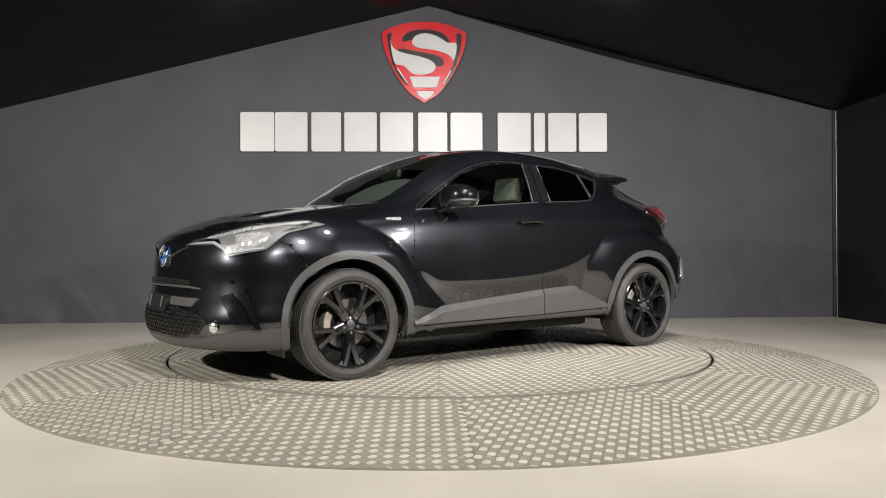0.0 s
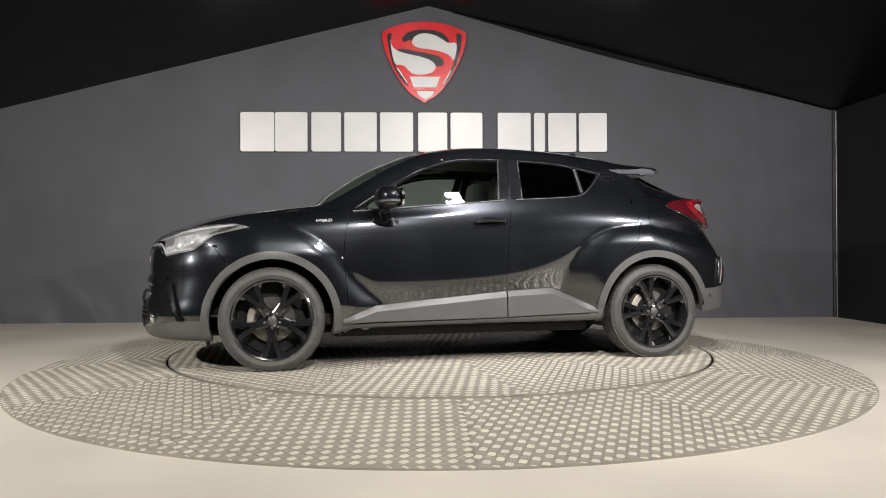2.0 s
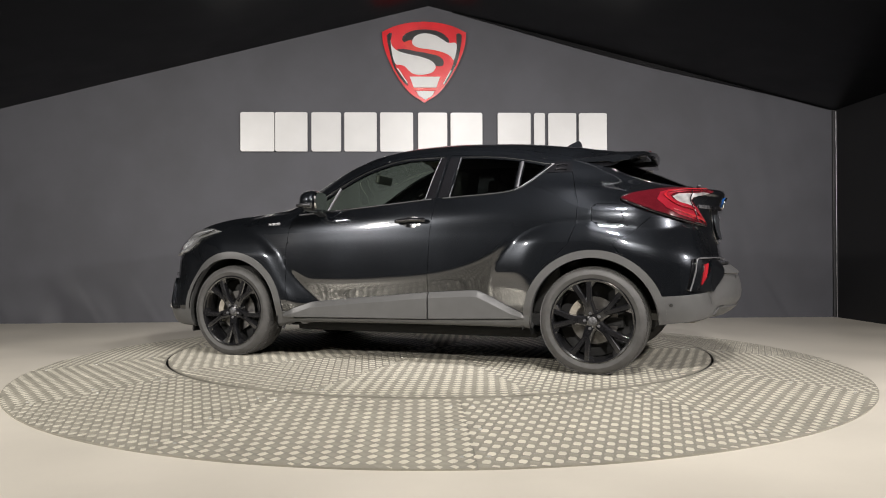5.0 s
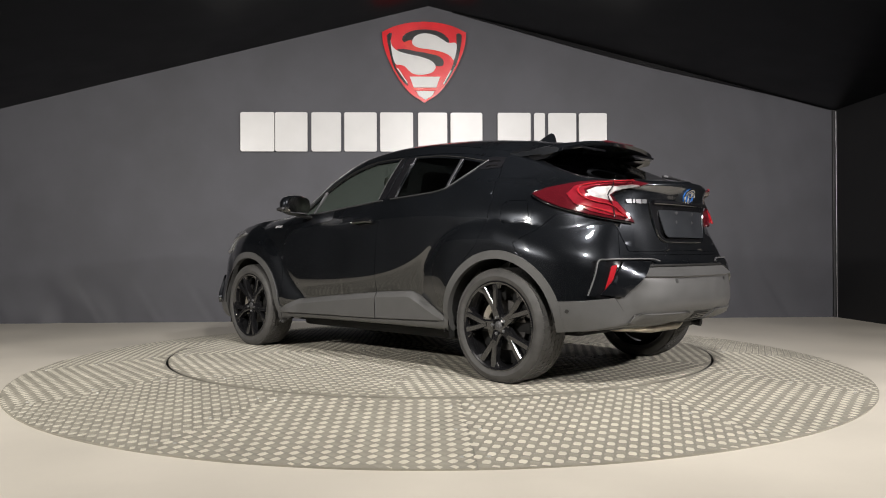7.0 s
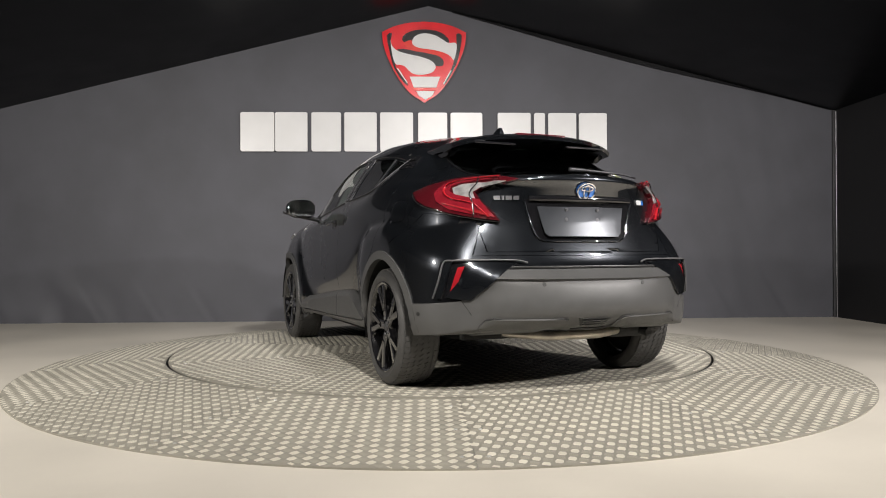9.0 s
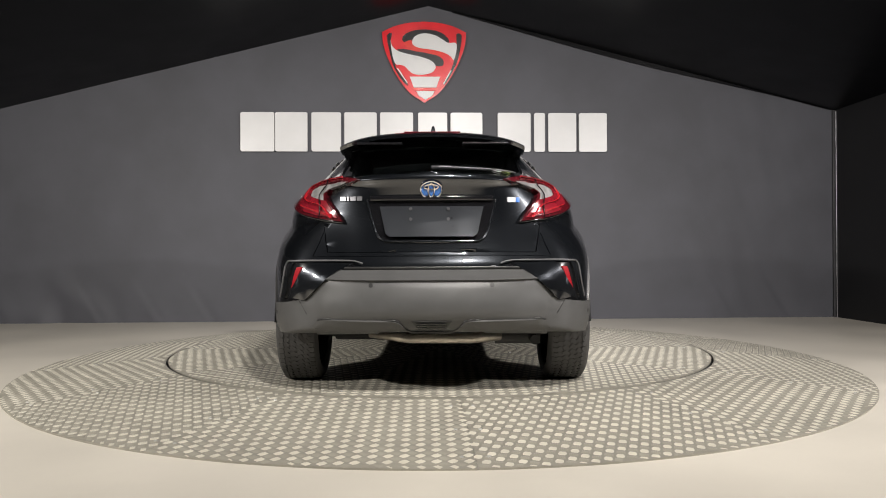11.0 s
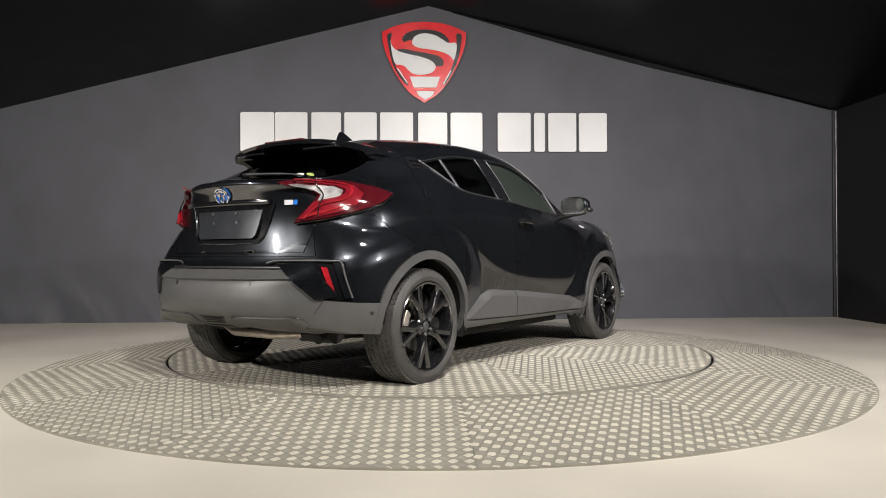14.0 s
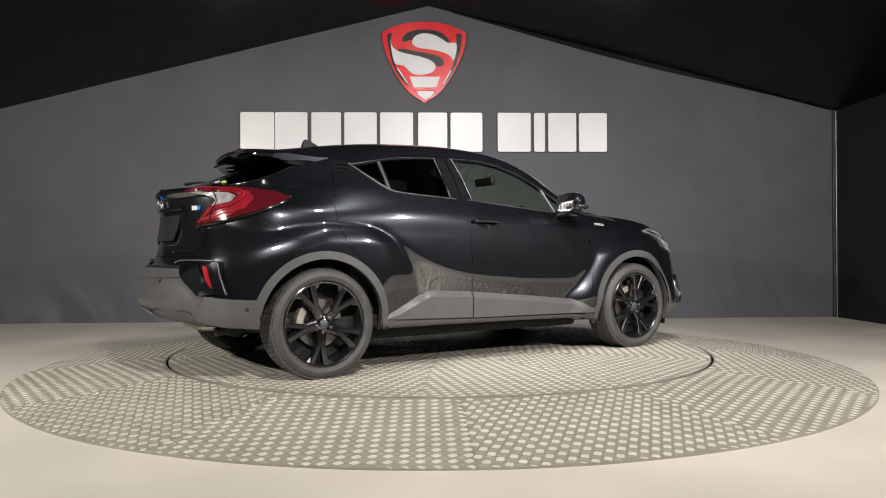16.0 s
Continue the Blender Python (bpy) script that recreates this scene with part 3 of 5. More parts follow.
def shell():
    L = [r.line() for r in RAILS]
    rows = []
    per = 9
    n = len(L)
    for i in range(n - 1):
        a, b, c, d = L[max(i - 1, 0)], L[i], L[i + 1], L[min(i + 2, n - 1)]
        if i == n - 2:
            d = c * np.array((1, -1, 1)) + (b * np.array((1, -1, 1)) - c * np.array((1, -1, 1)))
        for k in range(per):
            t = k / per
            rows.append(0.5 * (2 * b + (c - a) * t + (2 * a - 5 * b + 4 * c - d) * t * t + (3 * b - a - 3 * c + d) * t ** 3))
    rows.append(L[-1])
    bm = bmesh.new()
    for side in (-1, 1):
        grid = []
        for row in rows:
            out = []
            for x, y, z in row:
                y = max(0.0, y)
                if y > 0.42:
                    y = sculpt(x, y, z)
                out.append(bm.verts.new((x, side * y, z)))
            grid.append(out)
        for i in range(len(grid) - 1):
            for j in range(len(grid[0]) - 1):
                q = (grid[i][j], grid[i][j + 1], grid[i + 1][j + 1], grid[i + 1][j])
                bm.faces.new(q if side < 0 else q[::-1])
    bmesh.ops.remove_doubles(bm, verts=bm.verts, dist=0.0004)
    bmesh.ops.dissolve_degenerate(bm, dist=0.0003, edges=bm.edges)
    bm.normal_update()
    return bm


SHELL = shell()
TREE = BVHTree.FromBMesh(SHELL)
AXES = {"side": lambda p: (p.x, p.z), "top": lambda p: (p.x, p.y), "end": lambda p: (p.y, p.z)}
LIFT = {"side": lambda u, v: Vector((u, 0, v)), "top": lambda u, v: Vector((u, v, 0)), "end": lambda u, v: Vector((0, u, v))}
DEPTH = {"side": Vector((0, 1, 0)), "top": Vector((0, 0, 1)), "end": Vector((1, 0, 0))}
mark = SHELL.faces.layers.int.new("panel")


def carve(index, poly, view, keep):
    """Cut an outline, seen along one axis, into the shell and mark the faces in it."""
    us, vs = [p[0] for p in poly], [p[1] for p in poly]
    see = AXES[view]
    faces = []
    for f in SHELL.faces:
        if f[mark] or not keep(f.calc_center_median(), f.normal):
            continue
        q = [see(v.co) for v in f.verts]
        if max(a for a, _ in q) > min(us) and min(a for a, _ in q) < max(us) and max(b for _, b in q) > min(vs) and min(b for _, b in q) < max(vs):
            faces.append(f)
    for i in range(len(poly)):
        a, b = LIFT[view](*poly[i]), LIFT[view](*poly[(i + 1) % len(poly)])
        no = (b - a).cross(DEPTH[view])
        if no.length < 1e-6:
            continue
        pad = 0.06
        lo = [min(p, q) - pad for p, q in zip(poly[i], poly[(i + 1) % len(poly)])]
        hi = [max(p, q) + pad for p, q in zip(poly[i], poly[(i + 1) % len(poly)])]
        near, rest = [], []
        for f in faces:
            u, v = see(f.calc_center_median())
            (near if lo[0] < u < hi[0] and lo[1] < v < hi[1] else rest).append(f)
        if not near:
            continue
        es = {e for f in near for e in f.edges}
        ve = {v for f in near for v in f.verts}
        g = bmesh.ops.bisect_plane(SHELL, geom=near + list(es) + list(ve), plane_co=a, plane_no=no.normalized(), dist=1e-5)["geom"]
        faces = rest + [x for x in g if isinstance(x, bmesh.types.BMFace)]
    for f in faces:
        if f.is_valid and inside(poly, *see(f.calc_center_median())):
            f[mark] = index


def take(index, name, mat, parent, label="", gap=0.003, lip=0.016, keep=None, push=0.0):
    """The faces of a marked panel as a part, its rim turned in."""
    bm = bmesh.new()
    made = {}
    for f in SHELL.faces:
        if f[mark] == index and (keep is None or keep(f.calc_center_median())):
            vs = []
            for v in f.verts:
                if v not in made:
                    made[v] = bm.verts.new(v.co - push * v.normal)
                vs.append(made[v])
            try:
                bm.faces.new(vs)
            except ValueError:
                pass
    bm.normal_update()
    rim = [e for e in bm.edges if e.is_boundary]
    shift = {}
    for e in rim:
        for v in e.verts:
            c = sum((f.calc_center_median() for f in v.link_faces), Vector()) / max(1, len(v.link_faces))
            d = c - v.co
            shift[v] = d.normalized() * min(gap, d.length * 0.3) if d.length > 1e-6 else Vector()
    for v, d in shift.items():
        v.co += d
    if lip:
        norm = {v: v.normal.copy() for v in shift}
        g = bmesh.ops.extrude_edge_only(bm, edges=rim)["geom"]
        fresh = [x for x in g if isinstance(x, bmesh.types.BMVert)]
        at = {tuple(round(c, 6) for c in v.co): n for v, n in norm.items()}
        for v in fresh:
            v.co -= lip * at.get(tuple(round(c, 6) for c in v.co), Vector((0, 0, 0)))
        for e in rim:
            e.smooth = False
    return part(name, bm, mat, parent, label, smooth=True)


def left(c, n):
    return c.y < -0.3


def right(c, n):
    return c.y > 0.3


def arch_line(x0, r, n=38):
    pts = [(x0 + r * math.cos(a), HUB + r * math.sin(a)) for a in np.linspace(-0.42, math.pi + 0.42, n)]
    return pts + [(pts[-1][0], 0.05), (pts[0][0], 0.05)]


FRONT_WINDOW = [(-.76, 1.035), (-.52, 1.195), (-.33, 1.30), (-.15, 1.362), (.0, 1.388), (.235, 1.392), (.185, 1.105)]
REAR_WINDOW = [(.395, 1.39), (.62, 1.378), (.80, 1.352), (.80, 1.16), (.74, 1.14), (.37, 1.118)]
QUARTER = [(.84, 1.345), (.985, 1.312), (.93, 1.25), (.84, 1.172)]
FRONT_DOOR = [(-.85, .93), (-.87, .72), (-.84, .40), (-.79, .29), (.255, .305), (.225, .48), (.25, .90), (.275, 1.10), (.305, 1.418), (.0, 1.414), (-.17, 1.388),
              (-.36, 1.318), (-.55, 1.215), (-.80, 1.06)]
REAR_DOOR = [(.255, .305), (.83, .32), (.87, .37), (.93, .52), (1.02, .66), (1.17, .79), (1.22, .92), (1.22, 1.06), (1.15, 1.28), (1.05, 1.345), (.85, 1.385),
             (.62, 1.407), (.305, 1.418), (.275, 1.10), (.25, .9), (.225, .48)]
FRONT_BUMPER = [(-2.5, .0), (-1.60, .0), (-1.60, .55), (-1.57, .66), (-1.68, .79), (-1.80, .84), (-2.5, .84)]
REAR_BUMPER = [(1.62, .0), (2.5, .0), (2.5, .73), (1.96, .73), (1.90, .93), (1.66, .96), (1.56, .87), (1.44, .80), (1.62, .55)]
FUEL = [(1.31, 1.03), (1.33, 1.045), (1.45, 1.045), (1.475, 1.03), (1.50, .95), (1.48, .925), (1.34, .915), (1.31, .94)]
HOOD = [(-2.03, 0.0), (-2.02, .25), (-1.93, .47), (-1.72, .62), (-1.45, .73), (-1.23, .79), (-1.09, .74), (-1.11, .62), (-1.16, .30), (-1.17, 0.0),
        (-1.16, -.30), (-1.11, -.62), (-1.09, -.74), (-1.23, -.79), (-1.45, -.73), (-1.72, -.62), (-1.93, -.47), (-2.02, -.25)]
SCREEN = [(-1.13, 0.0), (-1.11, .30), (-1.04, .60), (-.66, .575), (-.36, .53), (-.27, .51), (-.23, .30), (-.22, 0.0), (-.23, -.30), (-.27, -.51), (-.36, -.53), (-.66, -.575),
          (-1.04, -.60), (-1.11, -.30)]
BACKLIGHT = [(1.30, -.49), (1.30, .49), (1.62, .50), (1.80, .47), (1.90, .40), (1.925, .2), (1.93, 0.0), (1.925, -.2), (1.90, -.40), (1.80, -.47), (1.62, -.50)]
ROOF = [(-.20, -.50), (-.21, .0), (-.20, .50), (.30, .535), (1.0, .515), (1.24, .50), (1.27, 0.0), (1.24, -.50), (1.0, -.515), (.30, -.535)]
HATCH = [(-.54, .75), (.54, .75), (.57, .90), (.56, 1.10), (.50, 1.24), (-.50, 1.24), (-.56, 1.10), (-.57, .90)]

FRONT_CLAD = [(-.90, .27), (.252, .285), (.252, .305), (.225, .485), (.16, .48), (-.66, .405), (-.86, .325)]
REAR_CLAD = [(.252, .285), (.92, .30), (.87, .365), (.58, .50), (.56, .503), (.225, .485), (.252, .305)]
SILL = [(-1.02, .0), (1.02, .0), (1.02, .33), (.87, .34), (.83, .318), (.255, .303), (-.79, .288), (-.85, .33), (-1.02, .36)]
LIP = [(-1.0, .0), (1.0, .0), (1.0, .338), (.80, .328), (.66, .300), (.55, .272), (.2, .255), (-.2, .255), (-.55, .272), (-.66, .300), (-.80, .328), (-1.0, .338)]
REAR_GREY = [(-1.0, .0), (1.0, .0), (1.0, .465), (.80, .487), (.69, .503), (.52, .64), (.48, .655), (-.48, .655), (-.52, .64), (-.69, .503), (-.80, .487), (-1.0, .465)]

n = 50
for x0 in (AXLE_F, AXLE_R):
    for keep in (left, right):
        carve(99, arch_line(x0, 0.386), "side", keep)
for x0 in (AXLE_F, AXLE_R):
    for keep in (left, right):
        carve(n, arch_line(x0, 0.434), "side", keep)
        n += 1
for i, keep in ((0, left), (1, right)):
    carve(10 + i, FRONT_WINDOW, "side", keep)
    carve(12 + i, REAR_WINDOW, "side", keep)
    carve(14 + i, QUARTER, "side", keep)
    carve(44 + i, SILL, "side", keep)
    carve(40 + i, FRONT_CLAD, "side", keep)
    carve(42 + i, REAR_CLAD, "side", keep)
    carve(20 + i, FRONT_DOOR, "side", keep)
    carve(22 + i, REAR_DOOR, "side", keep)
carve(46, LIP, "end", lambda c, n: c.x < -1.6)
carve(47, REAR_GREY, "end", lambda c, n: c.x > 1.6)
carve(24, FUEL, "side", left)
carve(30, SCREEN, "top", lambda c, n: n.z > 0.2 and c.z > 1.0 and c.x < 0)
carve(31, BACKLIGHT, "top", lambda c, n: n.z > 0.2 and c.x > 1.2)
carve(32, HOOD, "top", lambda c, n: n.z > 0.15 and c.x < -1.0 and c.z > 0.8)
carve(33, ROOF, "top", lambda c, n: n.z > 0.4 and c.z > 1.2)
carve(34, HATCH, "end", lambda c, n: c.x > 1.85)
carve(35, FRONT_BUMPER, "side", lambda c, n: True)
carve(36, REAR_BUMPER, "side", lambda c, n: True)

take(0, "body", M_PAINT, car, "gloss black painted body shell")
for i in (0, 1):
    for idx, dname, pane, mat in ((20, "front_door", 10, M_GLASS), (22, "rear_door", 12, M_PRIVACY)):
        d = take(idx + i, dname, M_PAINT, car)
        take(idx + 20 + i, "cladding_backing", M_TRIM, d, "black backing of the cladding", lip=0.010, push=0.004, gap=0.0)
        take(pane + i, "window_pane", mat, d, "tinted window glass", lip=0.0, push=0.004, gap=0)
        if pane == 12:
            take(14 + i, "quarter_pane", mat, d, "dark quarter glass", lip=0.0, push=0.004, gap=0)
take(24, "fuel_flap", M_PAINT, car)
take(30, "windscreen", M_GLASS, car, "clear windscreen glass", lip=0.0, push=0.003, gap=0)
take(32, "bonnet", M_PAINT, car)
take(33, "roof", M_PAINT, car)
take(33, "headliner", M_LINING, car, "pale grey cloth headliner", lip=0.0, push=0.035, gap=0)
hatch = take(34, "tailgate", M_PAINT, car)
take(31, "rear_window", M_PRIVACY, hatch, "dark rear window glass", lip=0.0, push=0.003, gap=0)
front_bumper = take(35, "front_bumper", M_PAINT, car)
rear_bumper = take(36, "rear_bumper", M_PAINT, car)
for i in (0, 1):
    take(44 + i, "sill", M_CLAD, car, "grey plastic sill", push=-0.006, gap=0)
for i in range(4):
    take(50 + i, "arch_cladding", M_CLAD, car, "grey plastic wheel arch moulding", lip=0.035, push=-0.009, gap=0)
take(46, "front_lip", M_CLAD, front_bumper, "grey plastic lower bumper lip", push=-0.006)
take(47, "lower_bumper", M_CLAD, rear_bumper, "grey plastic lower rear bumper", push=-0.008)


# ---- wheels ----
def lathe_part(name, profile, mat, parent, label="", n=64, angle=35):
    bm = bmesh.new()
    ring_lathe(bm, profile, n)
    bmesh.ops.recalc_face_normals(bm, faces=bm.faces)
    return part(name, bm, mat, parent, label, smooth=True, angle=angle)


def make_wheel():
    """A wheel about the y axis, its outer face towards -y."""
    w = new("wheel")
    R = HUB + 0.006
    prof = [(.252, -.100), (.262, -.112), (.285, -.119), (.302, -.115), (.316, -.104), (R - .008, -.092), (R - .0035, -.072),
            (R - .0035, .072), (R - .008, .092), (.316, .104), (.302, .115), (.285, .119), (.262, .112), (.252, .100)]
    tyre = lathe_part("tyre", prof, M_RUBBER, w, "black rubber road tyre", 96, 30)
    # blocks of the tread: slanted on the ribs, straighter on the shoulders
    bm = bmesh.new()
    N = 64
    for c, half, lean, skew in ((-.083, .0135, 11, 14), (-.053, .0125, 0, -36), (-.019, .0155, 0, -36), (.019, .0155, 0, 36), (.053, .0125, 0, 36), (.083, .0135, -11, -14)):
        for k in range(N):
            m = Matrix.Rotation(-2 * math.pi * (k + 7 * c) / N, 4, "Y") @ pose(R - 0.0045 - (0.0015 if abs(c) > .08 else 0), c, 0, 0, 0, -lean) @ pose(0, 0, 0, skew, 0, 0)
            box(bm, -0.0045, 0.0045, -half, half, -0.0148, 0.0148, 0.0, m)
    tagged(part("tread_rubber", bm, M_RUBBER, tyre, "rubber tread blocks of the tyre"), kind="stuff")
    rim = lathe_part("rim", [(.254, -.104), (.258, -.110), (.252, -.113), (.242, -.108), (.236, -.090), (.228, -.050), (.224, .06), (.250, .10), (.254, .10), (.240, .06), (.240, -.05), (.248, -.09)],
                     M_RIM, w, "gloss black alloy rim")
    # five pairs of forked spokes
    def spoke(bm, a, r0, r1, w0, w1, y0, y1, twist):
        pts = [(r0, -w0), (r1, -w1), (r1, w1), (r0, w0)]
        m = Matrix.Rotation(-a, 4, "Y")
        vs = []
        for (r, s), y, dy in zip(pts, (y0, y1, y1, y0), (.03, .03, .03, .03)):
            off = twist * (r - r0) / (r1 - r0)
            vs.append([m @ Vector((r, y, s + off)), m @ Vector((r, y + dy, s * 1.25 + off)), m @ Vector((r, y - .007, s * 0.66 + off))])
        f = [[bm.verts.new(q[i]) for q in vs] for i in range(3)]
        bk, fr, tp = f[1], f[0], f[2]
        bm.faces.new(tp)
        for i in range(4):
            j = (i + 1) % 4
            bm.faces.new((fr[i], fr[j], tp[j], tp[i]))
            bm.faces.new((bk[i], bk[j], fr[j], fr[i]))
    for k in range(5):
        a = radians(-90 + 72 * k)
        bm = bmesh.new()
        spoke(bm, a, .040, .122, .030, .027, -.089, -.094, 0.0)
        for sgn in (-1, 1):
            spoke(bm, a, .088, .246, .0165, .0195, -.095, -.101, sgn * .050)
            spoke(bm, a + sgn * radians(15), .212, .247, .008, .030, -.090, -.101, sgn * .010)
        bmesh.ops.recalc_face_normals(bm, faces=bm.faces)
        part("spoke", bm, M_RIM, rim)
    hub = lathe_part("hub", [(.0005, -.094), (.030, -.094), (.036, -.090), (.060, -.088), (.066, -.080), (.066, .02), (.0005, .02)], M_RIM, w, "gloss black wheel hub", 40)
    lathe_part("hub_cap", [(.0005, -.100), (.022, -.0995), (.027, -.096), (.027, -.090), (.0005, -.090)], M_HUB, hub, "dark hub cap badge", 32)
    for k in range(5):
        a = radians(54 + 72 * k)
        bm = bmesh.new()
        ring_lathe(bm, [(.0005, -.104), (.007, -.103), (.010, -.098), (.010, -.086), (.0005, -.086)], 12)
        bmesh.ops.translate(bm, vec=(.048 * math.cos(a), 0, .048 * math.sin(a)), verts=bm.verts)
        bmesh.ops.recalc_face_normals(bm, faces=bm.faces)
        part("wheel_nut", bm, M_CAP, hub, "dark chromed wheel nut", smooth=True, angle=35)
    lathe_part("brake_disc", [(.07, -.028), (.145, -.028), (.145, -.004), (.07, -.004)], M_DISC, w, "bare steel brake disc", 48)
    lathe_part("brake_drum_plate", [(.01, .0), (.222, .0), (.222, .012), (.01, .012)], M_UNDER, w, "dark backing plate", 40)
    bm = bmesh.new()
    arc = np.linspace(radians(148), radians(212), 9)
    prism(bm, [(.158 * math.cos(a), .158 * math.sin(a)) for a in arc] + [(.112 * math.cos(a), .112 * math.sin(a)) for a in arc[::-1]], -.056, .012, lambda u, v, h: (u, h, v))
    bmesh.ops.bevel(bm, geom=bm.edges[:], offset=.004, segments=1, affect="EDGES")
    part("brake_caliper", bm, M_CALIPER, w, "pale cast brake caliper")
    return w


wheel = make_wheel()
wheel.parent = car
WHEEL_Y = 0.770
wheel.matrix_basis = pose(AXLE_F, -WHEEL_Y, HUB)
for x, s, rot in ((AXLE_R, -1, 20), (AXLE_F, 1, 47), (AXLE_R, 1, 8)):
    c = copy_thing(wheel, pose(x, s * WHEEL_Y, HUB, 0, 0, 0 if s < 0 else 180) @ pose(0, 0, 0, 0, rot, 0))
    c.parent = car


# wheel wells and underbody
for x0 in (AXLE_F, AXLE_R):
    for s in (-1, 1):
        bm = bmesh.new()
        arc = [(x0 + 0.393 * math.cos(a), HUB + 0.393 * math.sin(a)) for a in (np.linspace(-0.25, math.pi - 0.02, 30) if x0 < 0 else np.linspace(0.10, math.pi + 0.25, 30))]
        vs = [[bm.verts.new((x, s * y, z)) for x, z in arc] for y in (0.875, 0.56)]
        for i in range(len(arc) - 1):
            bm.faces.new((vs[0][i], vs[0][i + 1], vs[1][i + 1], vs[1][i]))
        bm.faces.new(vs[1])
        bmesh.ops.solidify(bm, geom=bm.faces[:], thickness=0.004)
        part("wheel_well", bm, M_WELL, car, "matt black wheel arch liner", smooth=True, angle=40)
bm = bmesh.new()
box(bm, -0.92, 0.92, -0.62, 0.62, 0.180, 0.26, 0.03)
box(bm, -2.02, -0.9, -0.55, 0.55, 0.205, 0.235, 0.01)
box(bm, 0.9, 1.66, -0.55, 0.55, 0.262, 0.38, 0.02)
part("underbody", bm, M_UNDER, car, "black underbody tray")


# ---- car details ----
def view_axes(view, side):
    """Outward direction and across direction of a way of looking at the body."""
    h = math.sqrt(0.5)
    return {"side": (Vector((0, side, 0)), Vector((1, 0, 0))), "front": (Vector((-1, 0, 0)), Vector((0, 1, 0))),
            "rear": (Vector((1, 0, 0)), Vector((0, 1, 0))), "top": (Vector((0, 0, 1)), Vector((1, 0, 0))),
            "rear_corner": (Vector((h, side * h, 0)), Vector((h, -side * h, 0))),
            "front_corner": (Vector((-h, side * h, 0)), Vector((-h, -side * h, 0)))}[view]


def on_body(u, v, view, side=-1):
    """The point and normal of the shell at (u, v) of a view."""
    out, across = view_axes(view, side)
    up = Vector((0, 1, 0)) if view == "top" else Vector((0, 0, 1))
    hit, n, _, _ = TREE.ray_cast(across * u + up * v + out * 4, -out)
    if hit is None:
        hit, n, _, _ = TREE.find_nearest(across * u + up * v + out * 1.2)
    if n.dot(out) < 0:
        n = -n
    if view.endswith("corner"):
        n = (n + 1.6 * out).normalized()
    return hit, n


def patch(name, poly, view, side, mat, parent, label="", off=0.004, thick=0.008, step=0.03, dome=0.0):
    """A plate that follows the body under a flat outline, standing a little proud of it."""
    bm = bmesh.new()
    f = bm.faces.new([bm.verts.new((u, v, 0)) for u, v in poly])
    bmesh.ops.triangulate(bm, faces=[f])
    us, vs = [p[0] for p in poly], [p[1] for p in poly]
    for k, (lo, hi) in enumerate(((min(us), max(us)), (min(vs), max(vs)))):
        n = max(1, int((hi - lo) / step))
        for i in range(1, n):
            c = lo + (hi - lo) * i / n
            bmesh.ops.bisect_plane(bm, geom=bm.verts[:] + bm.edges[:] + bm.faces[:], plane_co=(c, c, 0), plane_no=(1, 0, 0) if k == 0 else (0, 1, 0))
    cu, cv = sum(us) / len(us), sum(vs) / len(vs)
    rad = max(max(us) - min(us), max(vs) - min(vs)) / 2
    out = view_axes(view, side)[0]
    for v in bm.verts:
        u, w = v.co.x, v.co.y
        p, n = on_body(u, w, view, side)
        d = dome * max(0.0, 1 - ((u - cu) ** 2 + (w - cv) ** 2) / rad ** 2)
        v.co = p + n * (off + d)
    bm.normal_update()
    if bm.faces and sum((f.normal * f.calc_area() for f in bm.faces), Vector()).dot(out) < 0:
        bmesh.ops.reverse_faces(bm, faces=bm.faces[:])
    bm.normal_update()
    rim = [e for e in bm.edges if e.is_boundary]
    norm = {tuple(round(c, 6) for c in v.co): v.normal.copy() for v in bm.verts}
    g = bmesh.ops.extrude_edge_only(bm, edges=rim)["geom"]
    for v in [x for x in g if isinstance(x, bmesh.types.BMVert)]:
        v.co -= thick * norm.get(tuple(round(c, 6) for c in v.co), out)
    for e in rim:
        e.smooth = False
    return part(name, bm, mat, parent, label, smooth=True)


def strip(name, line, view, side, radius, mat, parent, label="", off=0.0, squash=1.0, n=6):
    """A bead that runs along the body."""
    pts = []
    for u, v in line:
        p, nn = on_body(u, v, view, side)
        pts.append(p + nn * off)
    bm = bmesh.new()
    tube(bm, pts, radius, n, squash)
    bmesh.ops.recalc_face_normals(bm, faces=bm.faces)
    return part(name, bm, mat, parent, label, smooth=True, angle=60)


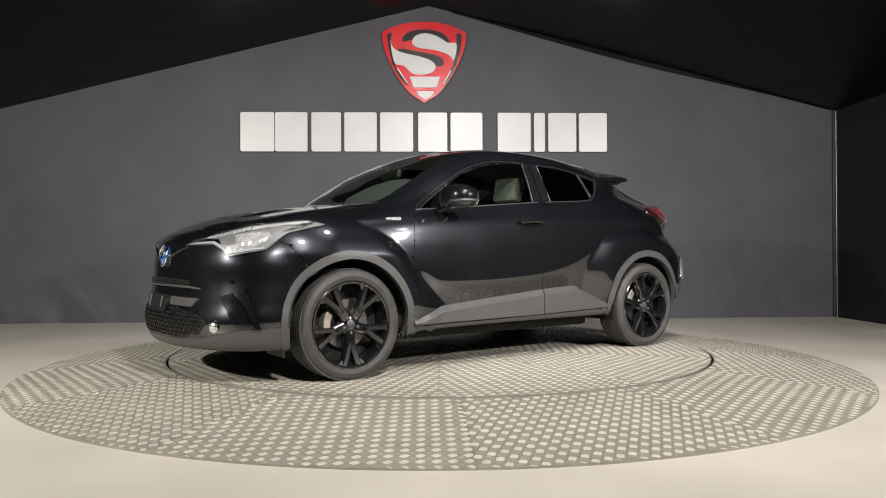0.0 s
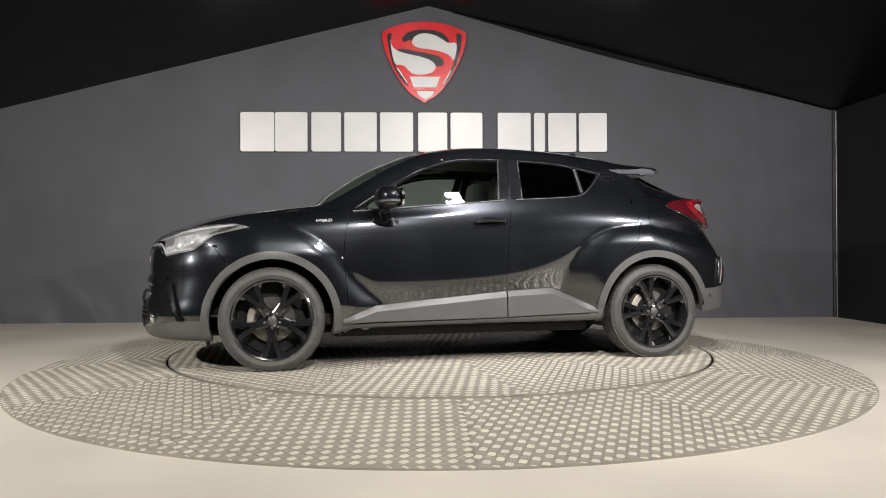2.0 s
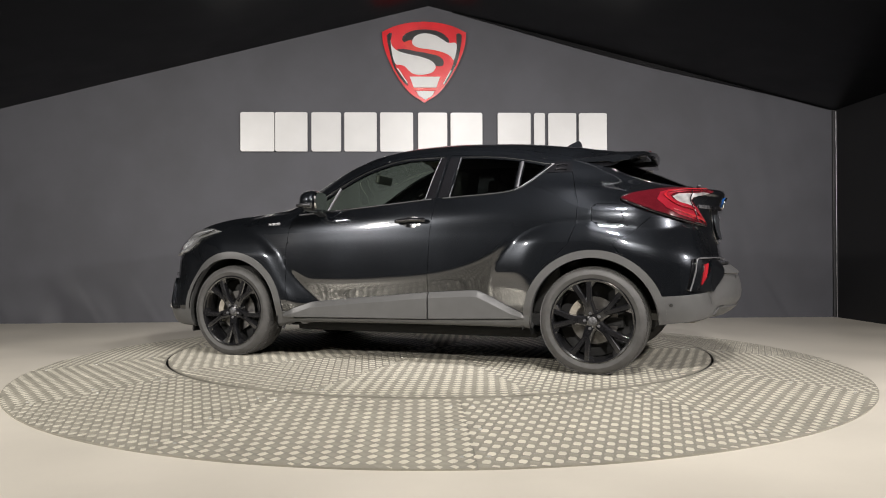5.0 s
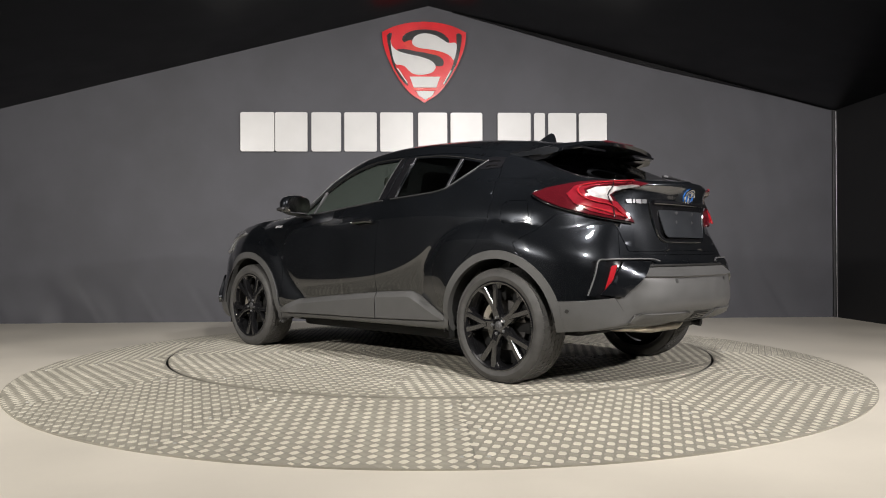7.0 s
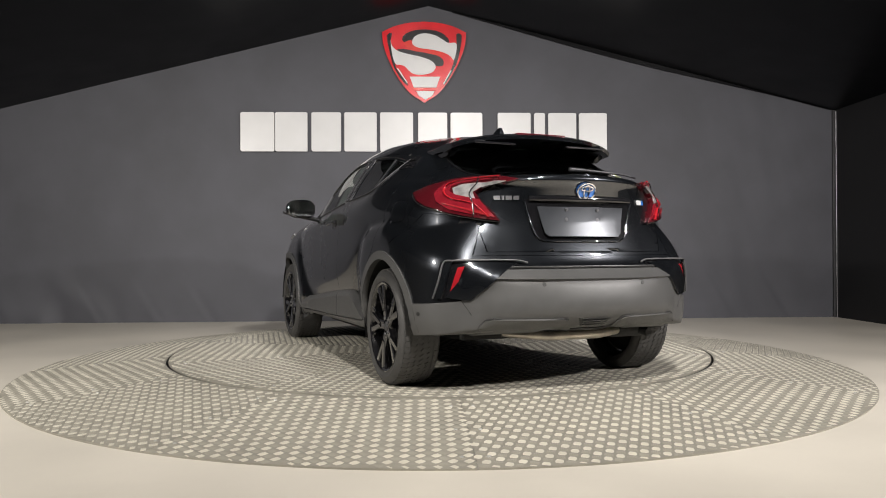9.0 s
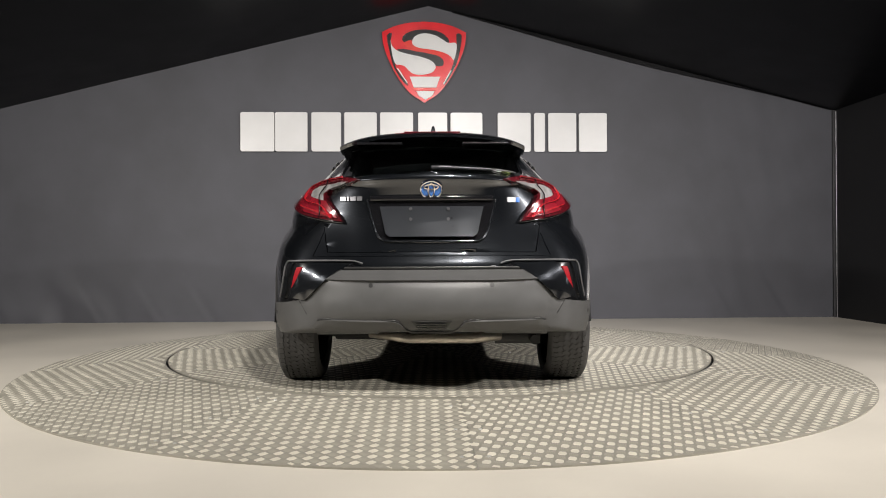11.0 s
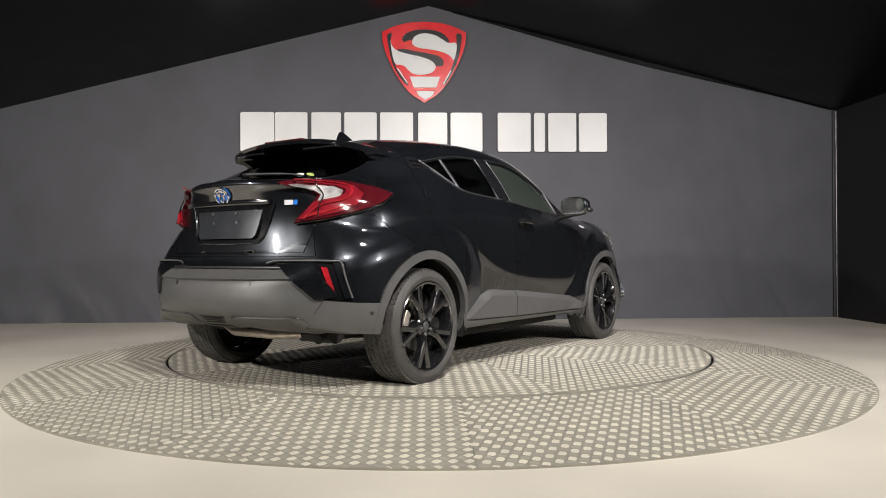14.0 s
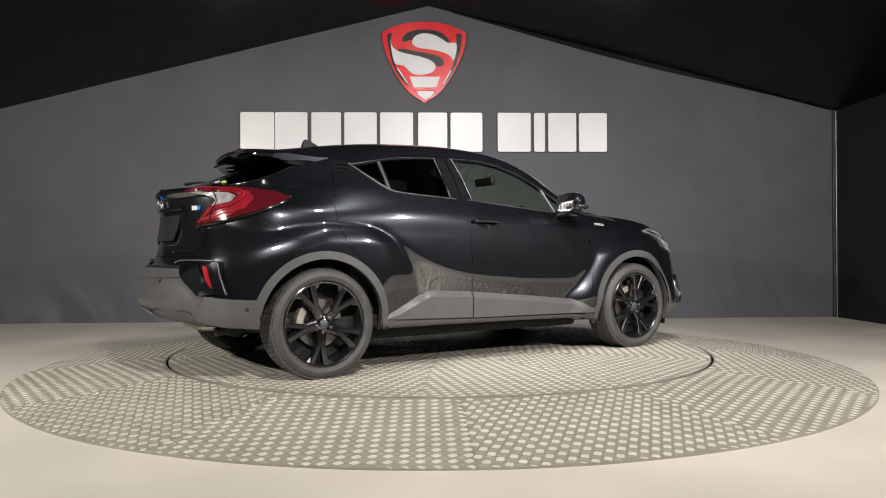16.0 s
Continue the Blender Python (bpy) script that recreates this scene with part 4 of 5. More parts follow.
def cladding(top, low, side, parent):
    """A moulded plate along the door's foot: a bevel that faces up, a flat face, a turned-in lower edge."""
    bm = bmesh.new()
    out = Vector((0, side, 0))
    us = sorted(set([round(x, 4) for x in np.linspace(top[0][0], top[-1][0], 40)] + [p[0] for p in top]))
    tu, tv = [p[0] for p in top], [p[1] for p in top]
    rows = []
    spans = [(float(np.interp(u, tu, tv)), float(np.interp(u, (low[0][0], low[1][0]), (low[0][1], low[1][1])))) for u in us]
    wide = [max(abs(on_body(u, a + (b - a) * f, "side", side)[0].y) for f in (0.25, 0.5, 0.75, 1.0)) for u, (a, b) in zip(us, spans)]
    face = [sum(wide[max(0, k - 3):k + 4]) / len(wide[max(0, k - 3):k + 4]) + 0.012 for k in range(len(us))]
    for k, u in enumerate(us):
        a, b = spans[k]
        bev = min(0.036, 0.5 * (a - b))
        y0 = abs(on_body(u, a, "side", side)[0].y) - 0.004
        y1 = max(face[k], y0 + 0.022)
        prof = [(a, y0), (a - 0.003, y0 + 0.012), (a - bev, y1 - 0.002), (a - bev - 0.004, y1), (0.5 * (a - bev + b), y1 - 0.001), (b + 0.008, y1 - 0.002), (b + 0.004, y1 - 0.008), (b + 0.004, y1 - 0.040)]
        ring = [Vector((u, side * y, v)) for v, y in prof]
        if k in (0, len(us) - 1):
            inner = [bm.verts.new(p - out * (0.03 if 0 < i < len(prof) - 1 else 0.002)) for i, p in enumerate(ring)]
        ring = [bm.verts.new(p) for p in ring]
        if k == 0:
            rows.append(inner)
        rows.append(ring)
        if k == len(us) - 1:
            rows.append(inner)
    for r, q in zip(rows[:-1], rows[1:]):
        for i in range(len(r) - 1):
            bm.faces.new((r[i], r[i + 1], q[i + 1], q[i]))
    bmesh.ops.recalc_face_normals(bm, faces=bm.faces)
    if sum((f.normal.y * f.calc_area() for f in bm.faces)) * side < 0:
        bmesh.ops.reverse_faces(bm, faces=bm.faces)
    return part("door_cladding", bm, M_CLAD, parent, "grey plastic lower door cladding", smooth=True, angle=22)


def of_kind(base, side):
    """The part of this kind on one side of the car."""
    for o in car.children:
        if o.name.split(".")[0] == base and (sum((Vector(c) for c in o.bound_box), Vector()).y > 0) == (side > 0):
            return o
    return car


def flip(poly):
    return [(-u, v) for u, v in poly][::-1]


TAIL = [(.515, 1.075), (.604, 1.108), (.765, 1.130), (.881, 1.135), (1.047, 1.134), (1.15, 1.124), (1.026, 1.102), (.963, 1.082), (.928, 1.058), (.958, 1.020),
        (1.033, .942), (1.056, .908), (.927, .924), (.78, .955), (.641, .996), (.566, 1.033)]
TAIL_CLEAR = [(.80, 1.078), (.85, 1.098), (.93, 1.108), (1.04, 1.117), (1.09, 1.117), (1.02, 1.099), (.955, 1.079), (.918, 1.056), (.935, 1.022), (.87, 1.032), (.815, 1.048)]
TAIL_BAND = [(.69, 1.060), (.74, 1.104), (.80, 1.118), (.90, 1.126), (1.05, 1.130), (1.05, 1.124), (.92, 1.116), (.84, 1.106), (.785, 1.086), (.79, 1.060), (.83, 1.042), (.955, 1.018), (1.035, .925),
             (.93, .940), (.80, .968), (.72, 1.01)]
HEAD = [(1.286, .795), (1.051, .800), (.984, .769), (.940, .731), (.733, .768), (.638, .862), (.455, .914), (.554, .936), (.843, .905), (1.131, .835)]
HEAD_CHROME = [(1.25, .800), (1.051, .806), (.984, .776), (.945, .741), (.74, .775), (.742, .784), (.936, .752), (.972, .783), (1.045, .816), (1.16, .812)]
HEAD_DRL = [(1.06, .832), (.86, .874), (.66, .908), (.50, .918), (.555, .930), (.85, .894), (1.11, .838)]

for side in (-1, 1):
    # tail lamp
    lamp = patch("tail_lamp", TAIL, "rear_corner", side, M_DEEPRED, car, "red and clear wraparound tail lamp", off=0.022, thick=0.04, step=0.025, dome=0.012)
    patch("light_bar", TAIL_BAND, "rear_corner", side, M_REDLENS, lamp, "glowing-red moulded lens band", off=0.034, thick=0.02, step=0.025, dome=0.006)
    patch("clear_lens", TAIL_CLEAR, "rear_corner", side, M_MOTTLED, lamp, "clear silver lamp section", off=0.037, thick=0.02, step=0.02)
    strip("light_guide", smooth_line([(1.06, 1.128), (.90, 1.121), (.80, 1.110), (.755, 1.088), (.765, 1.050), (.82, 1.020), (.93, .995), (1.005, .925)], 4), "rear_corner", side, 0.0075, M_BRIGHTRED, lamp,
          "bright red moulded light guide", off=0.043, squash=0.6)
    strip("lamp_seam", smooth_line([(.952, 1.134), (.938, 1.10), (.905, 1.05), (.925, 1.00), (.935, .925)], 4), "rear_corner", side, 0.0035, M_GLOSSBLACK, lamp, "dark seam between the lamp halves", off=0.046)
    strip("lamp_surround", smooth_line([(.604, 1.108), (.515, 1.075), (.566, 1.026), (.641, .993), (.78, .952), (.927, .920), (1.056, .905)], 3), "rear_corner", side, 0.006, M_GLOSSBLACK, lamp, "gloss black lamp surround", off=0.016)
    for k in range(3):
        line = [(.76 + .05 * k, 1.00 - .012 * k), (.87 + .035 * k, .975 - .012 * k), (1.0 + .006 * k, .948 - .010 * k)]
        strip("lamp_rib", smooth_line(line, 4), "rear_corner", side, 0.0035, M_BRIGHTRED, lamp, "bright red rib", off=0.042)
    # headlamp
    lamp = patch("headlamp", HEAD, "front_corner", side, M_LAMPGREY, car, "swept-back clear headlamp with a silver inside", off=0.002, thick=0.02, step=0.025)
    patch("lamp_mask", [(1.24, .803), (1.06, .812), (1.0, .80), (1.02, .828), (1.12, .832)], "front_corner", side, M_GLOSSBLACK, lamp, "black lamp mask", off=0.005, thick=0.005, step=0.03)
    patch("reflector_bowl", [(.94, .742), (.80, .775), (.70, .83), (.74, .872), (.90, .858), (.99, .825), (.965, .783)], "front_corner", side, M_SILVER, lamp, "silver lamp reflector", off=0.006, thick=0.006, step=0.02)
    patch("lamp_shroud", [(.80, .777), (.73, .782), (.655, .852), (.71, .862), (.725, .83)], "front_corner", side, M_LAMPGREY, lamp, "smoked shroud in the lamp", off=0.0085, thick=0.006, step=0.02)
    patch("lamp_shroud", [(1.0, .812), (.955, .790), (.90, .800), (.92, .845), (.98, .838)], "front_corner", side, M_LAMPGREY, lamp, "smoked shroud in the lamp", off=0.0085, thick=0.006, step=0.02)
    for k in range(9):
        u = 1.06 - .028 * k
        strip("lamp_rib", [(u, .829 + .0062 * k), (u - .006, .846 + .0060 * k)], "front_corner", side, 0.0022, M_CHROME, lamp, "bright rib in the lamp", off=0.013)
    patch("bezel", HEAD_CHROME, "front_corner", side, M_DRL, lamp, "pale lamp bezel", off=0.009, thick=0.01, step=0.02)
    patch("light_strip", HEAD_DRL, "front_corner", side, M_DRL, lamp, "pale daytime light strip", off=0.008, thick=0.01, step=0.02)
    for cu, cv, r in ((.845, .815, .034), (.755, .828, .022)):
        ring = [(cu + r * math.cos(a), cv + r * math.sin(a)) for a in np.linspace(0, 2 * math.pi, 14)[:-1]]
        patch("projector", ring, "front_corner", side, M_SILVER, lamp, "bright projector lens", off=0.010, thick=0.01, step=0.012, dome=0.010)
    for k in range(5):
        line = [(.66 - .02 * k, .872 + .010 * k), (.56 - .015 * k, .893 + .008 * k)]
        strip("lamp_louvre", line, "front_corner", side, 0.0025, M_CHROME, lamp, "bright louvre", off=0.012)
    patch("lens", HEAD, "front_corner", side, M_LENS, lamp, "clear lamp lens", off=0.024, thick=0.02, step=0.025)
    # fog lamp, vent blade and hollow in the front corner
    patch("corner_vent", [(.98, .505), (.83, .548), (.705, .33), (.86, .335)], "front_corner", side, M_GLOSSBLACK, front_bumper, "gloss black corner hollow", off=0.003, step=0.03)
    facet = patch("vent_facet", [(.905, .545), (.835, .560), (.705, .33), (.735, .335), (.80, .45)], "front_corner", side, M_PAINT, front_bumper, "raised black facet of the corner vent", off=0.020, thick=0.03, step=0.05)
    for v in facet.data.vertices:
        v.co.x -= 0.10 * max(0.0, 0.56 - v.co.z)
    ring = [(.998 + .030 * math.cos(a), .342 + .034 * math.sin(a)) for a in np.linspace(0, 2 * math.pi, 17)[:-1]]
    fog = patch("fog_lamp", ring, "front_corner", side, M_CHROME, front_bumper, "small round fog lamp with a bright bezel", off=0.010, thick=0.02, step=0.015)
    ring = [(.998 + .022 * math.cos(a), .342 + .025 * math.sin(a)) for a in np.linspace(0, 2 * math.pi, 17)[:-1]]
    patch("lens", ring, "front_corner", side, M_REFLECT, fog, "fog lamp glass", off=0.013, thick=0.01, step=0.015, dome=0.01)
    # rear corner: black winglet, reflector and bright edging
    wing = patch("winglet", [(.795, .700), (.83, .702), (1.14, .702), (1.17, .672), (1.08, .60), (.955, .498), (.79, .505), (.762, .520)], "rear_corner", side, M_GLOSSBLACK, rear_bumper,
                 "gloss black corner trim", off=0.006, thick=0.012, step=0.03)
    patch("reflector", [(.892, .672), (.924, .675), (.884, .562), (.852, .544)], "rear_corner", side, M_BRIGHTRED, wing, "bright red reflector", off=0.014, thick=0.012, step=0.03)
    patch("wing_blade", [(.96, .695), (1.15, .690), (1.08, .61), (.955, .505), (.83, .52), (.90, .60)], "rear_corner", side, M_PAINT, wing, "black fold beside the reflector", off=0.016, thick=0.014, step=0.03, dome=0.01)
    patch("wing_frame", [(.762, .515), (.816, .704), (.862, .702), (.822, .560), (.804, .512)], "rear_corner", side, M_PAINT, wing, "raised black edge before the reflector", off=0.018, thick=0.03, step=0.03)
    strip("edge_trim", smooth_line([(.764, .515), (.80, .62), (.82, .695), (.87, .704), (1.0, .705), (1.15, .702), (1.20, .688)], 4), "rear_corner", side, 0.0050, M_EDGING, wing, "satin grey edging", off=0.022)
    # side trim
    fd, rd = of_kind("front_door", side), of_kind("rear_door", side)
    cladding([(-.875, .322), (-.80, .355), (-.66, .405), (-.30, .440), (.16, .480), (.228, .486)], ((-.875, .290), (.236, .303)), side, fd)
    cladding([(.238, .487), (.40, .496), (.535, .503), (.575, .500), (.66, .463), (.87, .366), (.885, .350)], ((.238, .304), (.885, .322)), side, rd)
    strip("belt_trim", smooth_line([(-.80, 1.022), (-.50, 1.044), (-.15, 1.073), (.235, 1.104)], 5), "side", side, 0.0055, M_SATIN, fd, "satin grey window strip", off=0.002)
    strip("belt_trim", smooth_line([(.32, 1.108), (.55, 1.121), (.74, 1.134), (.83, 1.158), (.92, 1.225), (1.03, 1.325)], 6), "side", side, 0.0055, M_SATIN, rd, "satin grey window strip", off=0.002)
    strip("window_trim", smooth_line([(-.78, 1.045), (-.53, 1.205), (-.33, 1.312), (-.15, 1.374), (.0, 1.400), (.242, 1.403), (.25, 1.398)], 5), "side", side, 0.0038, M_TRIM, fd, "black window edging", off=0.002)
    strip("window_trim", [(.243, 1.398), (.215, 1.25), (.192, 1.108)], "side", side, 0.0038, M_SATIN, fd, "satin grey window edging", off=0.002)
    strip("window_trim", smooth_line([(.385, 1.398), (.62, 1.388), (.82, 1.36), (.99, 1.325), (1.03, 1.327)], 5), "side", side, 0.0038, M_TRIM, rd, "black window edging", off=0.002)
    strip("window_trim", [(.388, 1.395), (.365, 1.115)], "side", side, 0.0038, M_SATIN, rd, "satin grey window edging", off=0.002)
    strip("window_bar", [(.82, 1.348), (.82, 1.165)], "side", side, 0.013, M_SATIN, rd, "grey bar before the quarter glass", off=0.0, squash=0.5)
    strip("window_bar", [(-.505, 1.208), (-.565, 1.045)], "side", side, 0.011, M_SATIN, fd, "grey bar of the small front pane", off=0.0)
    patch("pillar_cover", [(.252, 1.396), (.293, 1.398), (.268, 1.114), (.202, 1.110)], "side", side, M_GLOSSBLACK, fd, "gloss black pillar cover", off=0.003, thick=0.006, step=0.05)
    patch("pillar_cover", [(.315, 1.398), (.375, 1.394), (.352, 1.118), (.285, 1.114)], "side", side, M_GLOSSBLACK, rd, "gloss black pillar cover", off=0.003, thick=0.006, step=0.05)
    # front door handle in its cup, hidden rear handle in the pillar
    cup = [(.115 + .075 * math.cos(a), .952 + .037 * math.sin(a)) for a in np.linspace(0, 2 * math.pi, 21)[:-1]]
    patch("handle_cup", cup, "side", side, M_GLOSSBLACK, fd, "dark handle cup", off=0.0012, thick=0.003, step=0.04)
    strip("door_handle", smooth_line([(.005, .952), (.03, .955), (.115, .960), (.20, .960), (.228, .957)], 5), "side", side, [.007] + [.013] * 3 + [.0165] * 14 + [.013] * 2 + [.007], M_GLOSSBLACK, fd, "gloss black door handle", off=0.030, squash=0.9, n=10)
    patch("hidden_handle", [(1.0, 1.312), (1.045, 1.345), (1.135, 1.335), (1.15, 1.265), (1.00, 1.262), (.975, 1.275)], "side", side, M_GLOSSBLACK, rd, "dark pillar panel with a hidden handle", off=0.004, step=0.03)
    for v in (1.278, 1.308):
        strip("grip", [(1.045, v), (1.075, v + .008), (1.115, v + .003)], "side", side, 0.006, M_GLOSSBLACK, rd, "handle grip", off=0.008)
    # door mirror
    mirror = new("door_mirror")
    mirror.parent = car
    mirror.location = (-0.585, side * 0.945, 1.100)
    bm = bmesh.new()
    bmesh.ops.create_uvsphere(bm, u_segments=28, v_segments=18, radius=1)
    for v in bm.verts:
        x, y, z = v.co
        p = lambda q, e: math.copysign(abs(q) ** e, q)
        xx = p(x, .8) * (.085 if x < 0 else .055)
        taper = 1 - .12 * y * side
        v.co = (xx + .02 * y * side, p(y, .75) * .122, p(z, .78) * .076 * taper + .004)
    part("housing", bm, M_PAINT, mirror, smooth=True)
    bm = bmesh.new()
    prism(bm, rounded(-.105, .105, -.058, .062, .045), .052, .066, lambda u, v, h: (h + .02 * u * side / .12, u, v))
    part("mirror_glass", bm, M_CHROME, mirror, "silvered mirror glass")
    bm = bmesh.new()
    tube(bm, smooth_line([(-.045, -side * .05, -.046), (-.078, side * .03, -.032), (-.060, side * .10, -.028), (.0, side * .128, -.026), (.05, side * .126, -.026)], 5), .013, 8)
    part("indicator", bm, M_SATIN, mirror, "silver strip with a turn lamp", smooth=True)
    bm = bmesh.new()
    tube(bm, smooth_line([(-.02, -side * .17, -.085), (-.01, -side * .12, -.078), (.0, -side * .05, -.066), (.0, side * .0, -.055)], 4), [.030] * 4 + [.028] * 4 + [.03] * 5, 10, .55)
    part("arm", bm, M_TRIM, mirror, "satin black mirror arm", smooth=True)
    # badge word on the wing
    cu = bpy.data.curves.new("word", "FONT")
    cu.body, cu.size, cu.extrude, cu.align_x, cu.align_y = "HYBRID", 0.030, 0.0015, "CENTER", "CENTER"
    tmp = new("word", cu)
    bpy.context.view_layer.update()
    me = bpy.data.meshes.new_from_object(tmp.evaluated_get(bpy.context.evaluated_depsgraph_get()))
    bpy.data.objects.remove(tmp)
    me.materials.clear()
    me.materials.append(M_SILVER)
    p, nn = on_body(-.99, .957, "side", side)
    ob = new("badge_word", me)
    ob.parent = car
    zax = nn
    xax = (Vector((1, 0, 0)) if side < 0 else Vector((-1, 0, 0)))
    xax = (xax - zax * xax.dot(zax)).normalized()
    yax = zax.cross(xax)
    ob.matrix_basis = Matrix.Translation(p + nn * .003) @ Matrix((xax, yax, zax)).transposed().to_4x4()
    tagged(ob, "small chrome badge word")

# ---- front: badge, slot grille, mesh, number holder ----
slot = patch("upper_grille", [(-.50, .548), (-.38, .605), (0, .622), (.38, .605), (.50, .548), (.38, .556), (0, .560), (-.38, .556)], "front", 1, M_GLOSSBLACK, front_bumper, "narrow black grille slot", off=0.003, step=0.04)
for v in (.574, .588, .601):
    strip("grille_bar", [(u, v - abs(u) * .03) for u in np.linspace(-.40, .40, 17)], "front", 1, 0.004, M_TRIM, slot, "slim grille bar", off=0.008)
strip("grille_frame", smooth_line([(-.50, .546), (-.38, .554), (0, .558), (.38, .554), (.50, .546)], 5), "front", 1, 0.006, M_CLAD, slot, "grey edge under the slot", off=0.006)
mesh = patch("lower_grille", [(-.60, .362), (-.52, .405), (-.30, .432), (.30, .432), (.52, .405), (.60, .362), (.54, .300), (.35, .268), (-.35, .268), (-.54, .300)], "front", 1, M_TRIM, front_bumper,
             "black honeycomb lower grille", off=0.002, step=0.04)
GRILLE = [(-.60, .362), (-.52, .405), (-.30, .432), (.30, .432), (.52, .405), (.60, .362), (.54, .300), (.35, .268), (-.35, .268), (-.54, .300)]
for r in range(7):
    for k in range(-13, 14):
        u, v = (k + (0.5 if r % 2 else 0)) * 0.045, .280 + r * .0235
        if not inside(GRILLE, u - .014, v) or not inside(GRILLE, u + .014, v):
            continue
        ringpts = [(u + .020 * math.cos(a), v + .0125 * math.sin(a)) for a in np.linspace(0, 2 * math.pi, 7)]
        strip("mesh_cell", ringpts, "front", 1, 0.0028, M_GLOSSBLACK, mesh, off=0.008, n=4)
holder = patch("plate_holder", [(-.17, .50), (.17, .50), (.17, .405), (-.17, .405)], "front", 1, M_TRIM, front_bumper, "empty black number plate holder", off=0.022, thick=0.03, step=0.06)
for u in (-.12, .12):
    strip("tab", [(u, .49), (u, .42)], "front", 1, 0.012, M_TRIM, holder, off=0.028)
# the shelf's grey stands in for the floor it reflects
patch("shelf", [(-.50, .492), (-.20, .497), (-.20, .448), (-.46, .443)], "front", 1, M_CLAD, front_bumper, "bumper shelf, grey put in for its reflection", off=0.010, thick=0.014, step=0.04)
patch("shelf", [(.20, .497), (.50, .492), (.46, .443), (.20, .448)], "front", 1, M_CLAD, front_bumper, "bumper shelf, grey put in for its reflection", off=0.010, thick=0.014, step=0.04)


def badge(view, u0, v0, parent, r=.056):
    def oval(k, n=28):
        return [(u0 + k * r * 1.28 * math.cos(a), v0 + k * r * math.sin(a)) for a in np.linspace(0, 2 * math.pi, n + 1)[:-1]]
    b = patch("badge", oval(1.0), view, 1, M_BLUE, parent, "blue oval badge with bright rings", off=0.010, thick=0.014, step=0.03)
    strip("badge_ring", oval(1.0) + oval(1.0)[:1], view, 1, 0.0055, M_CHROME, b, off=0.013)
    strip("badge_ring", [(u0 + .38 * r * math.cos(a), v0 + .80 * r * math.sin(a)) for a in np.linspace(0, 2 * math.pi, 21)], view, 1, 0.005, M_CHROME, b, off=0.014)
    strip("badge_ring", [(u0 + .85 * r * math.cos(a), v0 + .35 * r + .30 * r * math.sin(a)) for a in np.linspace(0, 2 * math.pi, 21)], view, 1, 0.005, M_CHROME, b, off=0.014)


badge("front", 0.0, .735, front_bumper, .062)
badge("rear", 0.0, 1.070, hatch, .042)
for sgn in (-1, 1):
    strip("nose_wing", smooth_line([(sgn * .07, .72), (sgn * .20, .755), (sgn * .34, .79)], 5), "front", 1, 0.007, M_GLOSSBLACK, front_bumper, "gloss black nose bar", off=0.004)

# ---- rear: plate recess, lettering bars, glass trim, spoiler, diffuser ----
recess = patch("plate_recess", [(-.335, 1.022), (.335, 1.022), (.275, .830), (.245, .806), (-.245, .806), (-.275, .830)], "rear", 1, M_GLOSSBLACK, hatch, "gloss black plate recess with no plate", off=0.003, thick=0.006, step=0.05)
strip("recess_frame", smooth_line([(-.335, 1.022), (-.30, .90), (-.275, .832), (-.24, .806)], 4) + smooth_line([(-.20, .803), (0, .802), (.20, .803)], 3) + smooth_line([(.24, .806), (.275, .832), (.30, .90), (.335, 1.022)], 4),
      "rear", 1, 0.006, M_PAINT, recess, "raised black rim", off=0.004)
M_BLANK = material("satin_blank_panel", (0.034, 0.037, 0.043), 0.3, metal=0.5, vary=0.08, scale=8)
patch("blank_panel", [(-.265, .985), (.265, .985), (.235, .845), (.215, .828), (-.215, .828), (-.235, .845)], "rear", 1, M_BLANK, recess, "dark satin panel where a plate would hang", off=0.007, thick=0.006, step=0.06)
for v in [o for o in recess.children if o.name.startswith("blank_panel")][0].data.vertices:
    v.co.x += 0.10 * (0.985 - v.co.z) + 0.002
strip("tailgate_handle", [(u, 1.028) for u in np.linspace(-.31, .31, 9)], "rear", 1, 0.014, M_GLOSSBLACK, hatch, "dark handle ledge over the plate", off=0.008)
for u, v in ((-.105, .972), (.085, .972), (-.105, .918), (.085, .918)):
    c = [(u + .009 * math.cos(a), v + .009 * math.sin(a)) for a in np.linspace(0, 2 * math.pi, 9)[:-1]]
    patch("clip", c, "rear", 1, M_CAP, recess, "small metal plate clip", off=0.018, thick=0.014, step=0.02)
for k, w in enumerate((.030, .012, .030, .028)):
    u = -.475 + (0, .036, .054, .090)[k]
    patch("badge_bar", [(u, 1.018), (u + w, 1.018), (u + w, 1.040), (u, 1.040)], "rear", 1, M_CAP, hatch, "small silver badge bar", off=0.008, thick=0.006, step=0.03)
patch("badge_bar", [(.392, 1.008), (.435, 1.008), (.435, 1.034), (.392, 1.034)], "rear", 1, M_DRL, hatch, "small silver badge bar", off=0.007, thick=0.005, step=0.03)
patch("badge_bar", [(.438, 1.008), (.456, 1.008), (.456, 1.034), (.438, 1.034)], "rear", 1, M_BLUE, hatch, "small blue badge bar", off=0.007, thick=0.005, step=0.03)
chamfer = patch("bumper_chamfer", [(-.485, .650), (.485, .650), (.535, .612), (.30, .606), (-.30, .606), (-.535, .612)], "rear", 1, M_CLAD, rear_bumper, "sloping top edge of the grey bumper", off=0.009, thick=0.02, step=0.03)
for v in chamfer.data.vertices:
    v.co.x += 0.45 * (0.652 - v.co.z)
